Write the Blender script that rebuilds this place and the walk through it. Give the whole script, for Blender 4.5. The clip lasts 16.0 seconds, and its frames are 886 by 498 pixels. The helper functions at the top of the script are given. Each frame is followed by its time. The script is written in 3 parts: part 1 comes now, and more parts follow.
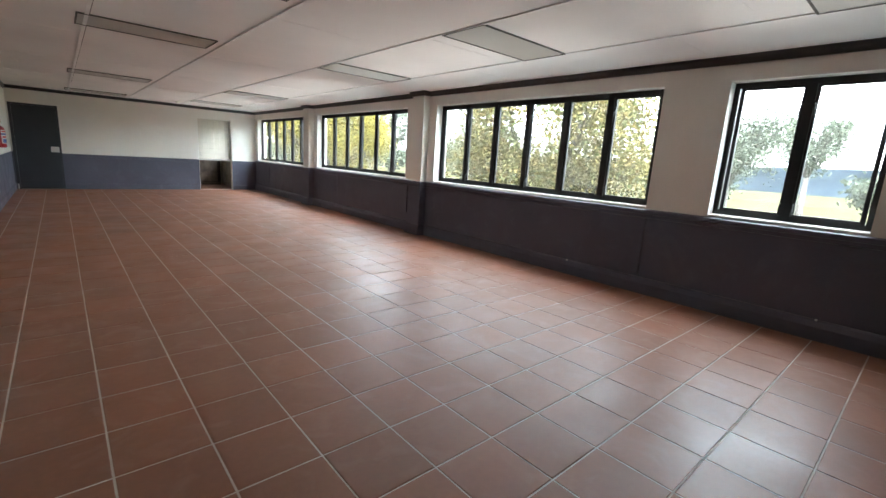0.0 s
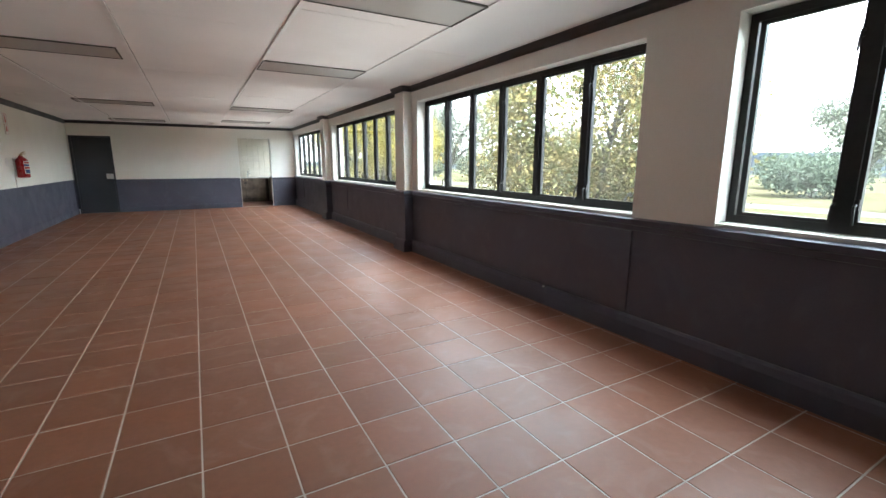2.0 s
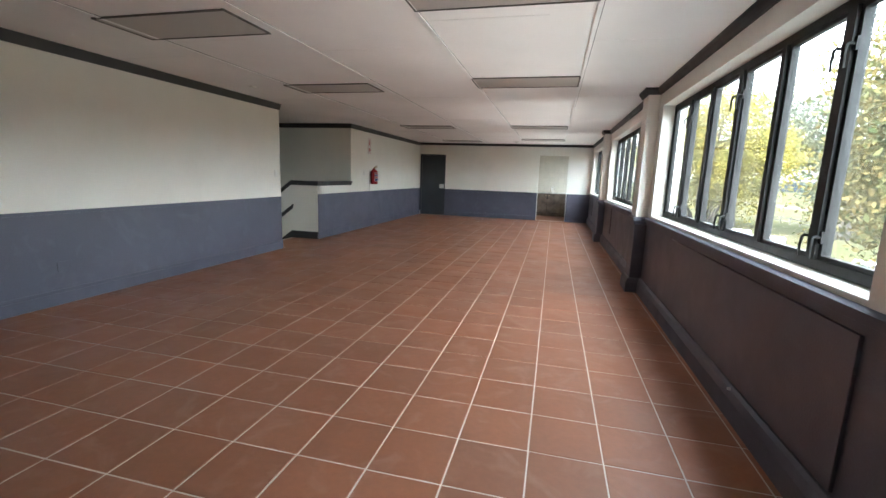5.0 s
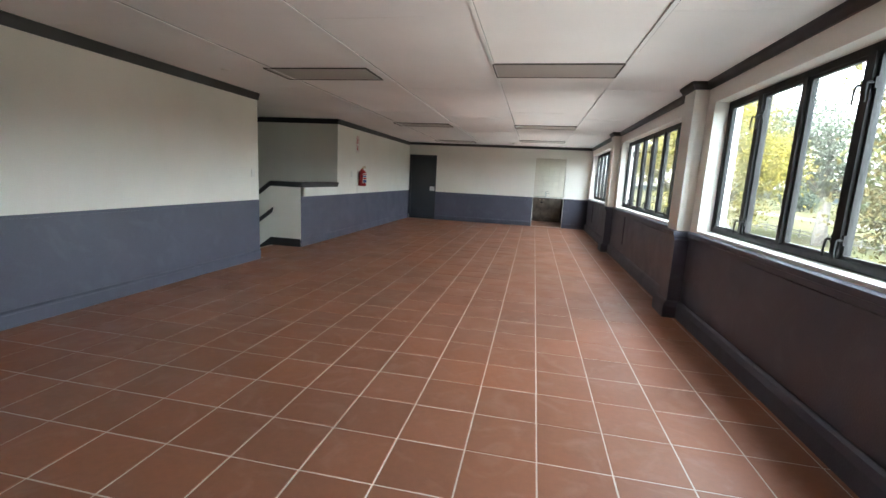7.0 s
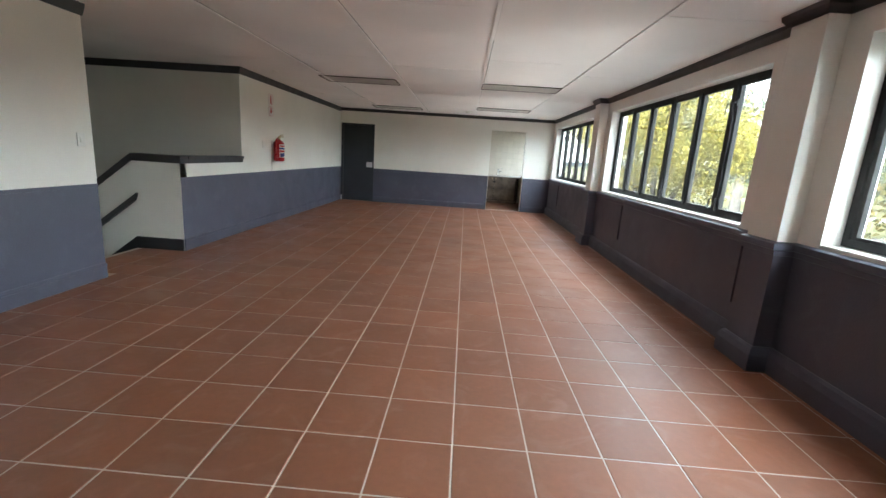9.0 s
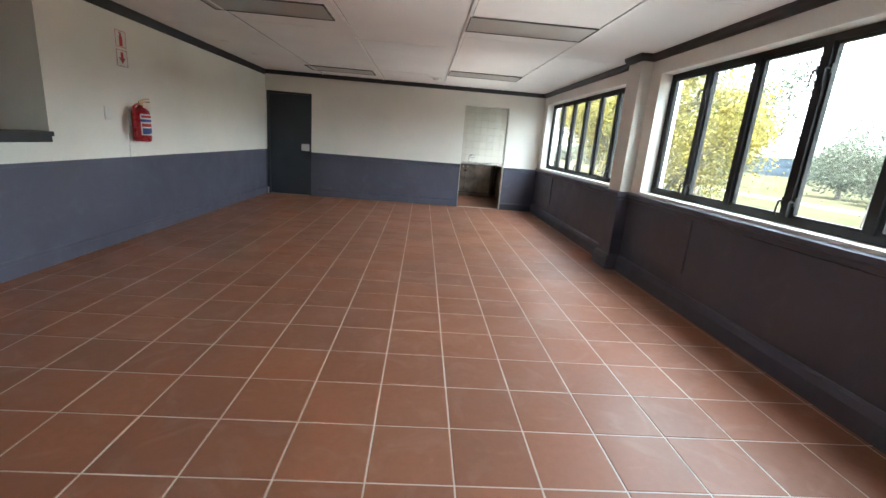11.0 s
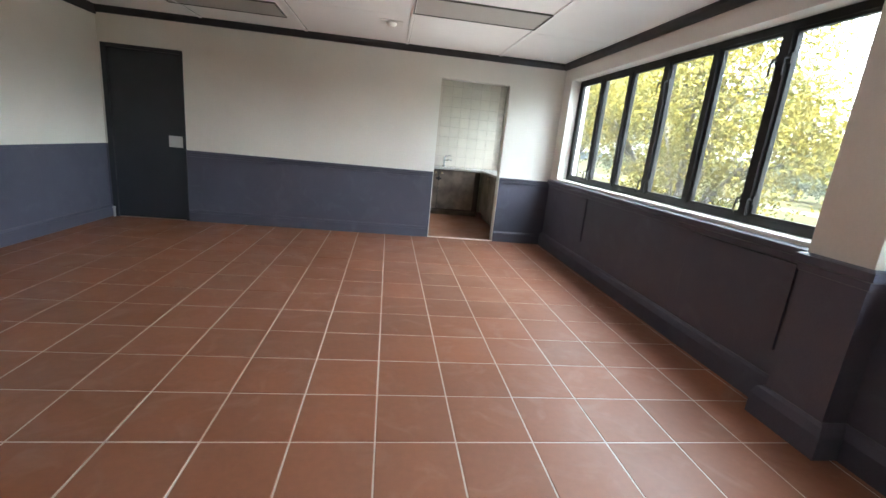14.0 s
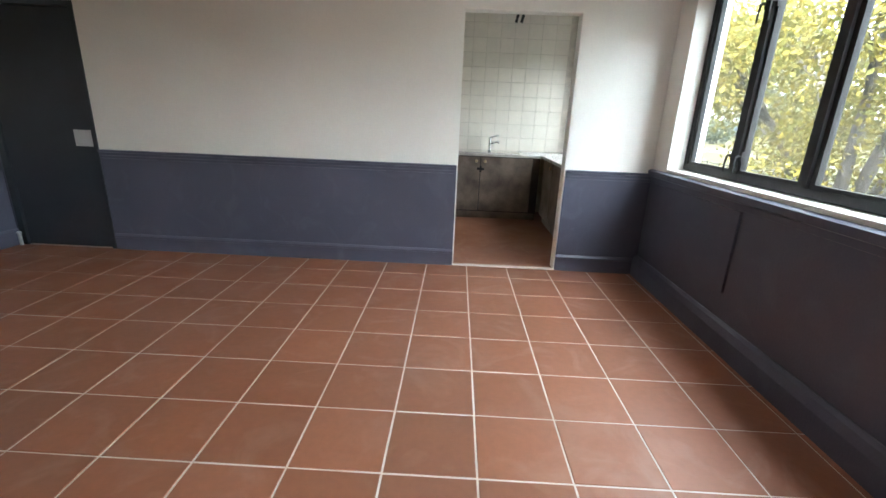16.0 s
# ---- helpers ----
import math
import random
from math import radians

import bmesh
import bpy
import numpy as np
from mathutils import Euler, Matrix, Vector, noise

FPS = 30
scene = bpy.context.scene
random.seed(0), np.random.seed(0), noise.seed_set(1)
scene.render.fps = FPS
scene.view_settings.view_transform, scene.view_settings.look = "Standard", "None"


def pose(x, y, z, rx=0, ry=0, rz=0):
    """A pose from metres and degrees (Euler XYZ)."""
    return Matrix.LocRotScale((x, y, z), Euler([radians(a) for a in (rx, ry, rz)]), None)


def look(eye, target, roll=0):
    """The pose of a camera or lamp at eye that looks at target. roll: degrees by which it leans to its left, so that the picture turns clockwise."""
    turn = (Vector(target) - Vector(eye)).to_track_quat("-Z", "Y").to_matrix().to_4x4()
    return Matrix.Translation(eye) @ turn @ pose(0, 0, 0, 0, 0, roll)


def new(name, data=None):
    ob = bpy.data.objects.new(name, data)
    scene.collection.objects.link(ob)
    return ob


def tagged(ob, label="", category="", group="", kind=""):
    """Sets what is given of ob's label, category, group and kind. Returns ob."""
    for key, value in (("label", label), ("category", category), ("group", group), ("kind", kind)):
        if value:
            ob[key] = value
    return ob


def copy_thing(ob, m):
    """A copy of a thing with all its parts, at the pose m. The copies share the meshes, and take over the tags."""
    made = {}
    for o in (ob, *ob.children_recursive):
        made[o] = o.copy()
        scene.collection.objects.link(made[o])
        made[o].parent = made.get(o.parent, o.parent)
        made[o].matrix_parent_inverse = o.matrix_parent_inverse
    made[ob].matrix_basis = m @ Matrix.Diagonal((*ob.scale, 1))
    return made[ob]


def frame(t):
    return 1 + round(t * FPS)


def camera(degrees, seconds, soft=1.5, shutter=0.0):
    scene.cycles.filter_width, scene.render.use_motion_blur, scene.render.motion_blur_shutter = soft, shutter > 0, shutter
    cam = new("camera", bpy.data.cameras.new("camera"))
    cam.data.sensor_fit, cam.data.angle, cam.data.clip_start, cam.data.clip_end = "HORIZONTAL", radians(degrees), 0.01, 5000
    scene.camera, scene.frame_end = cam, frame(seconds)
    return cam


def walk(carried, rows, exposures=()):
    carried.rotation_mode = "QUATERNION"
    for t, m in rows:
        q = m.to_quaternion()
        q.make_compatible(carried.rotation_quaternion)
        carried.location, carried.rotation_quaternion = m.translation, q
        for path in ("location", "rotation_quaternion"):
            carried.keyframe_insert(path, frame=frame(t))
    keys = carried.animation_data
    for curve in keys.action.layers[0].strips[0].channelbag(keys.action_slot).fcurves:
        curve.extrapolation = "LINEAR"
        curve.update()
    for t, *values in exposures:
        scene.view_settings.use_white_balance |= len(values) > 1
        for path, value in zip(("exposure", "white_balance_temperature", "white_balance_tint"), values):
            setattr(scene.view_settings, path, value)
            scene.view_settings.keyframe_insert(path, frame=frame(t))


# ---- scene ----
cam = camera(91.2, 16.0)
PATH = [
    (0, (-0.037, 0.001, 1.341), (1.263, 1.467, 0.941), 3.6),
    (0.5, (0.449, -0.007, 1.312), (1.72, 1.472, 0.867), 2.9),
    (1, (0.855, 0.036, 1.318), (1.995, 1.622, 0.887), 1.35),
    (1.5, (1.374, 0.033, 1.358), (2.382, 1.708, 0.937), 0.0),
    (2, (1.936, -0.032, 1.35), (2.902, 1.677, 0.965), 0.1),
    (2.5, (2.48, 0.042, 1.351), (3.305, 1.83, 1.002), -0.6),
    (3, (2.96, 0.077, 1.354), (3.44, 1.993, 1.039), -0.7),
    (3.5, (3.379, 0.184, 1.356), (3.464, 2.155, 1.028), 0.0),
    (4, (3.731, 0.237, 1.378), (3.41, 2.183, 1.045), 0.1),
    (6.5, (3.389, 0.649, 1.361), (2.872, 2.552, 1.029), 2.5),
    (7, (3.18, 1.037, 1.387), (2.793, 2.972, 1.061), 2.9),
    (7.5, (2.968, 1.486, 1.394), (2.655, 3.435, 1.067), 3.1),
    (8, (2.834, 1.97, 1.378), (2.559, 3.923, 1.048), 3.2),
    (8.5, (2.671, 2.459, 1.379), (2.497, 4.416, 1.004), 3.5),
    (11, (2.355, 5.614, 1.361), (2.478, 7.552, 0.879), 4.7),
    (11.5, (2.339, 6.194, 1.351), (2.471, 8.129, 0.863), 5.0),
    (12, (2.314, 6.803, 1.346), (2.446, 8.739, 0.86), 4.9),
    (12.5, (2.343, 7.369, 1.334), (2.484, 9.303, 0.848), 4.8),
    (13, (2.377, 7.972, 1.322), (2.547, 9.906, 0.841), 5.1),
    (13.5, (2.452, 8.518, 1.328), (2.677, 10.446, 0.848), 5.4),
    (14, (2.553, 9.071, 1.316), (2.83, 10.994, 0.839), 5.6),
    (14.5, (2.634, 9.638, 1.332), (3.063, 11.524, 0.822), 6.5),
    (15, (2.838, 10.183, 1.319), (3.282, 12.069, 0.821), 6.5),
    (15.5, (2.985, 10.744, 1.295), (3.112, 12.662, 0.745), 3.9),
    (16, (3.167, 11.247, 1.305), (3.125, 13.159, 0.722), 2.4),
]
SKY = 0.15
GLOW = 0.55
UPLIGHT = 0.38
walk(cam, [(t, look(eye, target, roll)) for t, eye, target, roll in PATH], [(0.0, 5.24, 5950, 2), (1.0, 5.24, 5950, 2), (2.5, 5.08, 5950, 2), (3.5, 5.34, 5950, 2), (4.2, 5.32, 5950, 2), (7.0, 5.14, 5930, 1), (11.0, 5.21, 5930, 1), (13.0, 5.20, 5930, 2), (14.5, 5.27, 5930, 3), (15.5, 5.24, 5930, 3), (16.0, 5.26, 5930, 3)])

# world and light: bright overcast sky
world = bpy.data.worlds.new("overcast_sky")
scene.world = world
world.use_nodes = True
wn, wl = world.node_tree.nodes, world.node_tree.links
wn.clear()
sky = wn.new("ShaderNodeTexSky")
sky.sky_type = "NISHITA"
sky.sun_disc = False
sky.sun_elevation = radians(48)
sky.sun_rotation = radians(217)
sky.air_density, sky.dust_density, sky.ozone_density = 1.0, 3.0, 1.0
hs = wn.new("ShaderNodeHueSaturation")
hs.inputs["Saturation"].default_value = 0.22
bgd = wn.new("ShaderNodeBackground")
bgd.inputs["Strength"].default_value = SKY
wout = wn.new("ShaderNodeOutputWorld")
wl.new(sky.outputs[0], hs.inputs["Color"])
wl.new(hs.outputs[0], bgd.inputs["Color"])
wl.new(bgd.outputs[0], wout.inputs["Surface"])
sun = new("sun", bpy.data.lights.new("sun", "SUN"))
sun.data.energy, sun.data.angle, sun.data.color = 0.6, radians(25), (1.0, 0.97, 0.92)
sun.matrix_world = look((0, 0, 30), (9, 12, 0))



# area lamps added outside each window to strengthen the skylight falling in
for wy, wlen in ((0.93, 1.1), (4.03, 3.5), (8.57, 3.5), (13.0, 3.4), (16.52, 1.5)):
    lamp = new("window_skylight", bpy.data.lights.new("window_skylight", "AREA"))
    lamp.data.shape, lamp.data.size, lamp.data.size_y = "RECTANGLE", wlen, 0.7
    lamp.data.energy, lamp.data.spread, lamp.data.color = GLOW * wlen / 3.5, radians(66), (0.93, 0.97, 1.0)
    lamp.matrix_world = Matrix.Translation((5.45, wy, 2.27)) @ Matrix.Rotation(radians(90), 4, "Z") @ Matrix.Rotation(radians(30), 4, "X")


# lamps added outside the windows to lift the ceiling, standing in for ground bounce
for wy, wlen in ((0.93, 1.1), (4.03, 3.5), (8.57, 3.5), (13.0, 3.4)):
    lamp = new("ceiling_fill", bpy.data.lights.new("ceiling_fill", "AREA"))
    lamp.data.shape, lamp.data.size, lamp.data.size_y = "RECTANGLE", wlen, 0.25
    lamp.data.energy, lamp.data.spread, lamp.data.color = UPLIGHT * wlen / 3.5, radians(52), (1.0, 0.92, 0.86)
    lamp.matrix_world = Matrix.Translation((5.20, wy, 1.12)) @ Matrix.Rotation(radians(90), 4, "Z") @ Matrix.Rotation(radians(121), 4, "X")


# ---- materials ----
def mat(name, base, rough=0.6, var=0.1, scale=4.0, fine=60.0, bump=0.1, metal=0.0, var_rough=0.1, spec=0.5, tint=None, rand=0.0, bdist=0.004, scuff=None, scuff_amount=0.5):
    """Principled surface with stains at a large scale, grain at a small one, and relief."""
    m = bpy.data.materials.new(name)
    m.use_nodes = True
    n, l = m.node_tree.nodes, m.node_tree.links
    p = n["Principled BSDF"]
    p.inputs["Metallic"].default_value = metal
    p.inputs["Specular IOR Level"].default_value = spec
    co = n.new("ShaderNodeTexCoord")
    big, small = n.new("ShaderNodeTexNoise"), n.new("ShaderNodeTexNoise")
    big.inputs["Scale"].default_value, big.inputs["Detail"].default_value = scale, 3
    small.inputs["Scale"].default_value, small.inputs["Detail"].default_value = fine, 4
    geo = n.new("ShaderNodeNewGeometry")
    for t in (big, small):
        l.new(geo.outputs["Position"], t.inputs["Vector"])
    ramp = n.new("ShaderNodeValToRGB")
    other = tint or [c * (1 - 3 * var) for c in base]
    ramp.color_ramp.elements[0].position, ramp.color_ramp.elements[1].position = 0.3, 0.7
    ramp.color_ramp.elements[0].color = (*other, 1)
    ramp.color_ramp.elements[1].color = (*base, 1)
    l.new(big.outputs["Fac"], ramp.inputs["Fac"])
    hsv = n.new("ShaderNodeHueSaturation")
    mr = n.new("ShaderNodeMapRange")
    mr.inputs["From Min"].default_value, mr.inputs["From Max"].default_value = 0.25, 0.75
    mr.inputs["To Min"].default_value, mr.inputs["To Max"].default_value = 1 - var, 1 + var
    l.new(small.outputs["Fac"], mr.inputs["Value"])
    val = mr.outputs[0]
    if rand:
        oi = n.new("ShaderNodeObjectInfo")
        r2 = n.new("ShaderNodeMapRange")
        r2.inputs["To Min"].default_value, r2.inputs["To Max"].default_value = 1 - rand, 1 + rand
        isl = n.new("ShaderNodeMath")
        isl.operation = "ADD"
        wrap = n.new("ShaderNodeMath")
        wrap.operation = "FRACT"
        l.new(oi.outputs["Random"], isl.inputs[0])
        l.new(geo.outputs["Random Per Island"], isl.inputs[1])
        l.new(isl.outputs[0], wrap.inputs[0])
        l.new(wrap.outputs[0], r2.inputs["Value"])
        mu = n.new("ShaderNodeMath")
        mu.operation = "MULTIPLY"
        l.new(val, mu.inputs[0])
        l.new(r2.outputs[0], mu.inputs[1])
        val = mu.outputs[0]
    l.new(val, hsv.inputs["Value"])
    l.new(ramp.outputs[0], hsv.inputs["Color"])
    l.new(hsv.outputs[0], p.inputs["Base Color"])
    rr = n.new("ShaderNodeMapRange")
    rr.inputs["From Min"].default_value, rr.inputs["From Max"].default_value = 0.15, 0.85
    rr.inputs["To Min"].default_value, rr.inputs["To Max"].default_value = max(0.03, rough - var_rough), min(1, rough + var_rough)
    rough_noise = n.new("ShaderNodeTexNoise")
    rough_noise.inputs["Scale"].default_value, rough_noise.inputs["Detail"].default_value = scale * 2.7, 3
    l.new(geo.outputs["Position"], rough_noise.inputs["Vector"])
    l.new(rough_noise.outputs["Fac"], rr.inputs["Value"])
    if scuff:
        sn, sr, sm = n.new("ShaderNodeTexNoise"), n.new("ShaderNodeMapRange"), n.new("ShaderNodeMix")
        sn.inputs["Scale"].default_value, sn.inputs["Detail"].default_value, sn.inputs["Distortion"].default_value = 3.2, 9, 1.8
        sr.inputs["From Min"].default_value, sr.inputs["From Max"].default_value, sr.inputs["To Max"].default_value = 0.53, 0.78, scuff_amount
        sm.data_type = "RGBA"
        sm.inputs[7].default_value = (*scuff, 1)
        l.new(geo.outputs["Position"], sn.inputs["Vector"])
        l.new(sn.outputs["Fac"], sr.inputs["Value"])
        l.new(sr.outputs[0], sm.inputs[0])
        l.new(hsv.outputs[0], sm.inputs[6])
        l.new(sm.outputs[2], p.inputs["Base Color"])
    l.new(rr.outputs[0], p.inputs["Roughness"])
    if bump:
        b = n.new("ShaderNodeBump")
        b.inputs["Strength"].default_value, b.inputs["Distance"].default_value = bump, bdist
        l.new(small.outputs["Fac"], b.inputs["Height"])
        l.new(b.outputs[0], p.inputs["Normal"])
    return m


WHITE = mat("white_wall_paint", (0.82, 0.80, 0.74), 0.55, 0.025, 1.2, 90, 0.25)
BLUE = mat("blue_grey_dado_paint", (0.090, 0.093, 0.128), 0.42, 0.05, 1.5, 80, 0.25, scuff=(0.17, 0.18, 0.22), scuff_amount=0.22)
CHAR = mat("charcoal_trim_paint", (0.035, 0.033, 0.038), 0.45, 0.08, 3, 60, 0.2)
CEIL = mat("ceiling_board_paint", (0.86, 0.845, 0.83), 0.8, 0.03, 0.9, 120, 0.3)
STRIP = mat("cover_strip_paint", (0.90, 0.90, 0.89), 0.5, 0.05, 6, 80, 0.2)
JOINT = mat("dark_ceiling_joint", (0.16, 0.15, 0.14), 0.9, 0.2, 8, 60, 0.1)
TILE = mat("terracotta_floor_tile", (0.285, 0.102, 0.046), 0.45, 0.07, 1.1, 26, 0.08, var_rough=0.12, tint=(0.255, 0.104, 0.056), rand=0.11, spec=0.85, scuff=(0.42, 0.28, 0.21), scuff_amount=0.32)
GROUT = mat("pale_tile_grout", (0.68, 0.62, 0.56), 0.85, 0.08, 2.0, 90, 0.3, tint=(0.55, 0.48, 0.42))
STEEL = mat("dark_window_steel_paint", (0.026, 0.025, 0.026), 0.5, 0.12, 6, 70, 0.15, spec=0.25)
DOORP = mat("dark_slate_door_paint", (0.031, 0.035, 0.043), 0.45, 0.06, 2.5, 70, 0.15)
CHROME = mat("chrome", (0.75, 0.75, 0.75), 0.15, 0.03, 8, 80, 0.0, metal=1.0)
ALU = mat("brushed_aluminium", (0.66, 0.66, 0.65), 0.38, 0.05, 8, 120, 0.1, metal=0.7)
BRASS = mat("aged_brass", (0.62, 0.48, 0.3), 0.4, 0.1, 20, 120, 0.1, metal=1.0)
PLASTIC = mat("white_plastic", (0.78, 0.77, 0.73), 0.35, 0.02, 8, 60, 0.0)
DIFF = mat("lamp_diffuser_plastic", (0.40, 0.375, 0.345), 0.36, 0.02, 1, 400, 0.1, var_rough=0.02)
RED = mat("red_enamel", (0.42, 0.02, 0.025), 0.3, 0.06, 8, 60, 0.0)
REDINK = mat("red_sign_ink", (0.50, 0.05, 0.05), 0.5, 0.04, 8, 60, 0.0)
BLUEINK = mat("blue_label_ink", (0.05, 0.08, 0.28), 0.5, 0.04, 8, 60, 0.0)
PAPER = mat("white_label", (0.78, 0.76, 0.74), 0.5, 0.02, 8, 60, 0.0)
BLACK = mat("black_rubber", (0.02, 0.02, 0.02), 0.6, 0.1, 8, 60, 0.1)
WOOD = mat("weathered_grey_wood", (0.25, 0.195, 0.155), 0.5, 0.12, 5, 60, 0.25, tint=(0.10, 0.075, 0.06))
# carcass coloured dark so the gaps between cabinet doors look shaded
SEAM_SHADE = mat("seam_shade_carcass", (0.06, 0.045, 0.038), 0.6, 0.1, 5, 60, 0.2)
COUNTER = mat("pale_worktop", (0.55, 0.52, 0.48), 0.3, 0.05, 8, 90, 0.05)
WTILE = mat("white_glazed_tile", (0.70, 0.645, 0.56), 0.18, 0.02, 5, 30, 0.02, rand=0.03)
WGROUT = mat("wall_tile_grout", (0.61, 0.555, 0.475), 0.9, 0.1, 8, 80, 0.2)
EXTW = mat("cream_exterior_plaster", (0.62, 0.58, 0.48), 0.85, 0.06, 1.5, 60, 0.3)
GRASS = mat("dry_lawn", (0.031, 0.032, 0.016), 0.95, 0.2, 0.12, 3, 0.4, tint=(0.042, 0.037, 0.023), bdist=0.05, spec=0.0)
ASPH = mat("asphalt", (0.06, 0.06, 0.058), 0.9, 0.12, 0.4, 20, 0.3, spec=0.0)
BARK = mat("grey_brown_bark", (0.085, 0.072, 0.060), 0.9, 0.25, 5, 30, 0.8, bdist=0.02)
# the blue of distance haze is put into the woodland's base colour
HILL = mat("haze_tinted_woodland", (0.015, 0.0195, 0.0245), 1.0, 0.2, 0.02, 0.1, 0.0, spec=0.0)
CARW = mat("white_car_paint", (0.8, 0.8, 0.8), 0.2, 0.02, 2, 30, 0.0)
TINT = mat("dark_car_glass", (0.03, 0.035, 0.04), 0.08, 0.02, 2, 30, 0.0)
PLANK = mat("fence_concrete", (0.075, 0.07, 0.062), 0.9, 0.1, 1, 20, 0.2, spec=0.0)


def leafmat(name, a, b):
    m = bpy.data.materials.new(name)
    m.use_nodes = True
    n, l = m.node_tree.nodes, m.node_tree.links
    p = n["Principled BSDF"]
    geo = n.new("ShaderNodeNewGeometry")
    ramp = n.new("ShaderNodeValToRGB")
    ramp.color_ramp.elements[0].color, ramp.color_ramp.elements[1].color = (*a, 1), (*b, 1)
    l.new(geo.outputs["Random Per Island"], ramp.inputs["Fac"])
    l.new(ramp.outputs[0], p.inputs["Base Color"])
    p.inputs["Roughness"].default_value = 0.7
    p.inputs["Specular IOR Level"].default_value = 0.1
    tr = n.new("ShaderNodeBsdfTranslucent")
    l.new(ramp.outputs[0], tr.inputs["Color"])
    mix = n.new("ShaderNodeMixShader")
    mix.inputs[0].default_value = 0.4
    l.new(p.outputs[0], mix.inputs[1])
    l.new(tr.outputs[0], mix.inputs[2])
    l.new(mix.outputs[0], n["Material Output"].inputs["Surface"])
    return m


LEAF_YELLOW = leafmat("yellow_green_leaves", (0.055, 0.060, 0.014), (0.185, 0.140, 0.026))
LEAF_MIX = leafmat("turning_leaves", (0.034, 0.044, 0.016), (0.108, 0.078, 0.028))
# leaves of far trees, greyed and paled in colour to imitate aerial haze
LEAF_HAZE = leafmat("haze_paled_leaves", (0.040, 0.048, 0.035), (0.078, 0.083, 0.060))
LEAF_DARK = leafmat("dark_green_leaves", (0.024, 0.033, 0.024), (0.042, 0.052, 0.036))

GLASS = bpy.data.materials.new("window_glass")
GLASS.use_nodes = True
gn, gl = GLASS.node_tree.nodes, GLASS.node_tree.links
gt, gg, gm = gn.new("ShaderNodeBsdfTransparent"), gn.new("ShaderNodeBsdfGlossy"), gn.new("ShaderNodeMixShader")
gw, gp, gq = gn.new("ShaderNodeLayerWeight"), gn.new("ShaderNodeMath"), gn.new("ShaderNodeMath")
gt.inputs[0].default_value = (0.97, 0.985, 0.98, 1)
gg.inputs["Roughness"].default_value = 0.02
gp.operation, gp.inputs[1].default_value = "POWER", 5.0
gq.operation, gq.inputs[1].default_value, gq.inputs[2].default_value = "MULTIPLY_ADD", 0.55, 0.03
gl.new(gw.outputs["Facing"], gp.inputs[0])
gl.new(gp.outputs[0], gq.inputs[0])
gl.new(gq.outputs[0], gm.inputs[0])
gd, gx2 = gn.new("ShaderNodeBsdfTranslucent"), gn.new("ShaderNodeMixShader")
gd.inputs[0].default_value = (0.85, 0.85, 0.82, 1)
gnz, gnr = gn.new("ShaderNodeTexNoise"), gn.new("ShaderNodeMapRange")
gnz.inputs["Scale"].default_value, gnz.inputs["Detail"].default_value = 5.0, 8
gnr.inputs["From Min"].default_value, gnr.inputs["From Max"].default_value = 0.35, 0.75
gnr.inputs["To Min"].default_value, gnr.inputs["To Max"].default_value = 0.003, 0.011
gl.new(gn.new("ShaderNodeNewGeometry").outputs["Position"], gnz.inputs["Vector"])
gl.new(gnz.outputs["Fac"], gnr.inputs["Value"])
gl.new(gnr.outputs[0], gx2.inputs[0])
gl.new(gt.outputs[0], gx2.inputs[1])
gl.new(gd.outputs[0], gx2.inputs[2])
gl.new(gx2.outputs[0], gm.inputs[1])
gl.new(gg.outputs[0], gm.inputs[2])
gl.new(gm.outputs[0], gn["Material Output"].inputs["Surface"])


# ---- building helpers ----
def box(bm, x0, x1, y0, y1, z0, z1):
    vs = [bm.verts.new((x, y, z)) for x in (x0, x1) for y in (y0, y1) for z in (z0, z1)]
    for q in ((0, 1, 3, 2), (4, 6, 7, 5), (0, 4, 5, 1), (2, 3, 7, 6), (0, 2, 6, 4), (1, 5, 7, 3)):
        bm.faces.new([vs[i] for i in q])
    return vs


def done(name, bm, material, parent=None, label="", bevel=0.0, seg=2, smooth=False):
    if bevel:
        bmesh.ops.bevel(bm, geom=bm.edges[:], offset=bevel, segments=seg, affect="EDGES", profile=0.6)
    bmesh.ops.recalc_face_normals(bm, faces=bm.faces[:])
    me = bpy.data.meshes.new(name)
    bm.to_mesh(me)
    bm.free()
    me.materials.append(material)
    if smooth:
        for f in me.polygons:
            f.use_smooth = True
    ob = new(name, me)
    if parent:
        ob.parent = parent
    if label:
        tagged(ob, label)
    return ob


part = done


def boxes(name, blocks, material, parent=None, label="", bevel=0.0):
    bm = bmesh.new()
    for b in blocks:
        box(bm, *b)
    return done(name, bm, material, parent, label, bevel)


def placed(name, x, y, z, label, category, group, kind):
    ob = tagged(new(name), label, category, group, kind)
    ob.matrix_world = pose(x, y, z)
    return ob


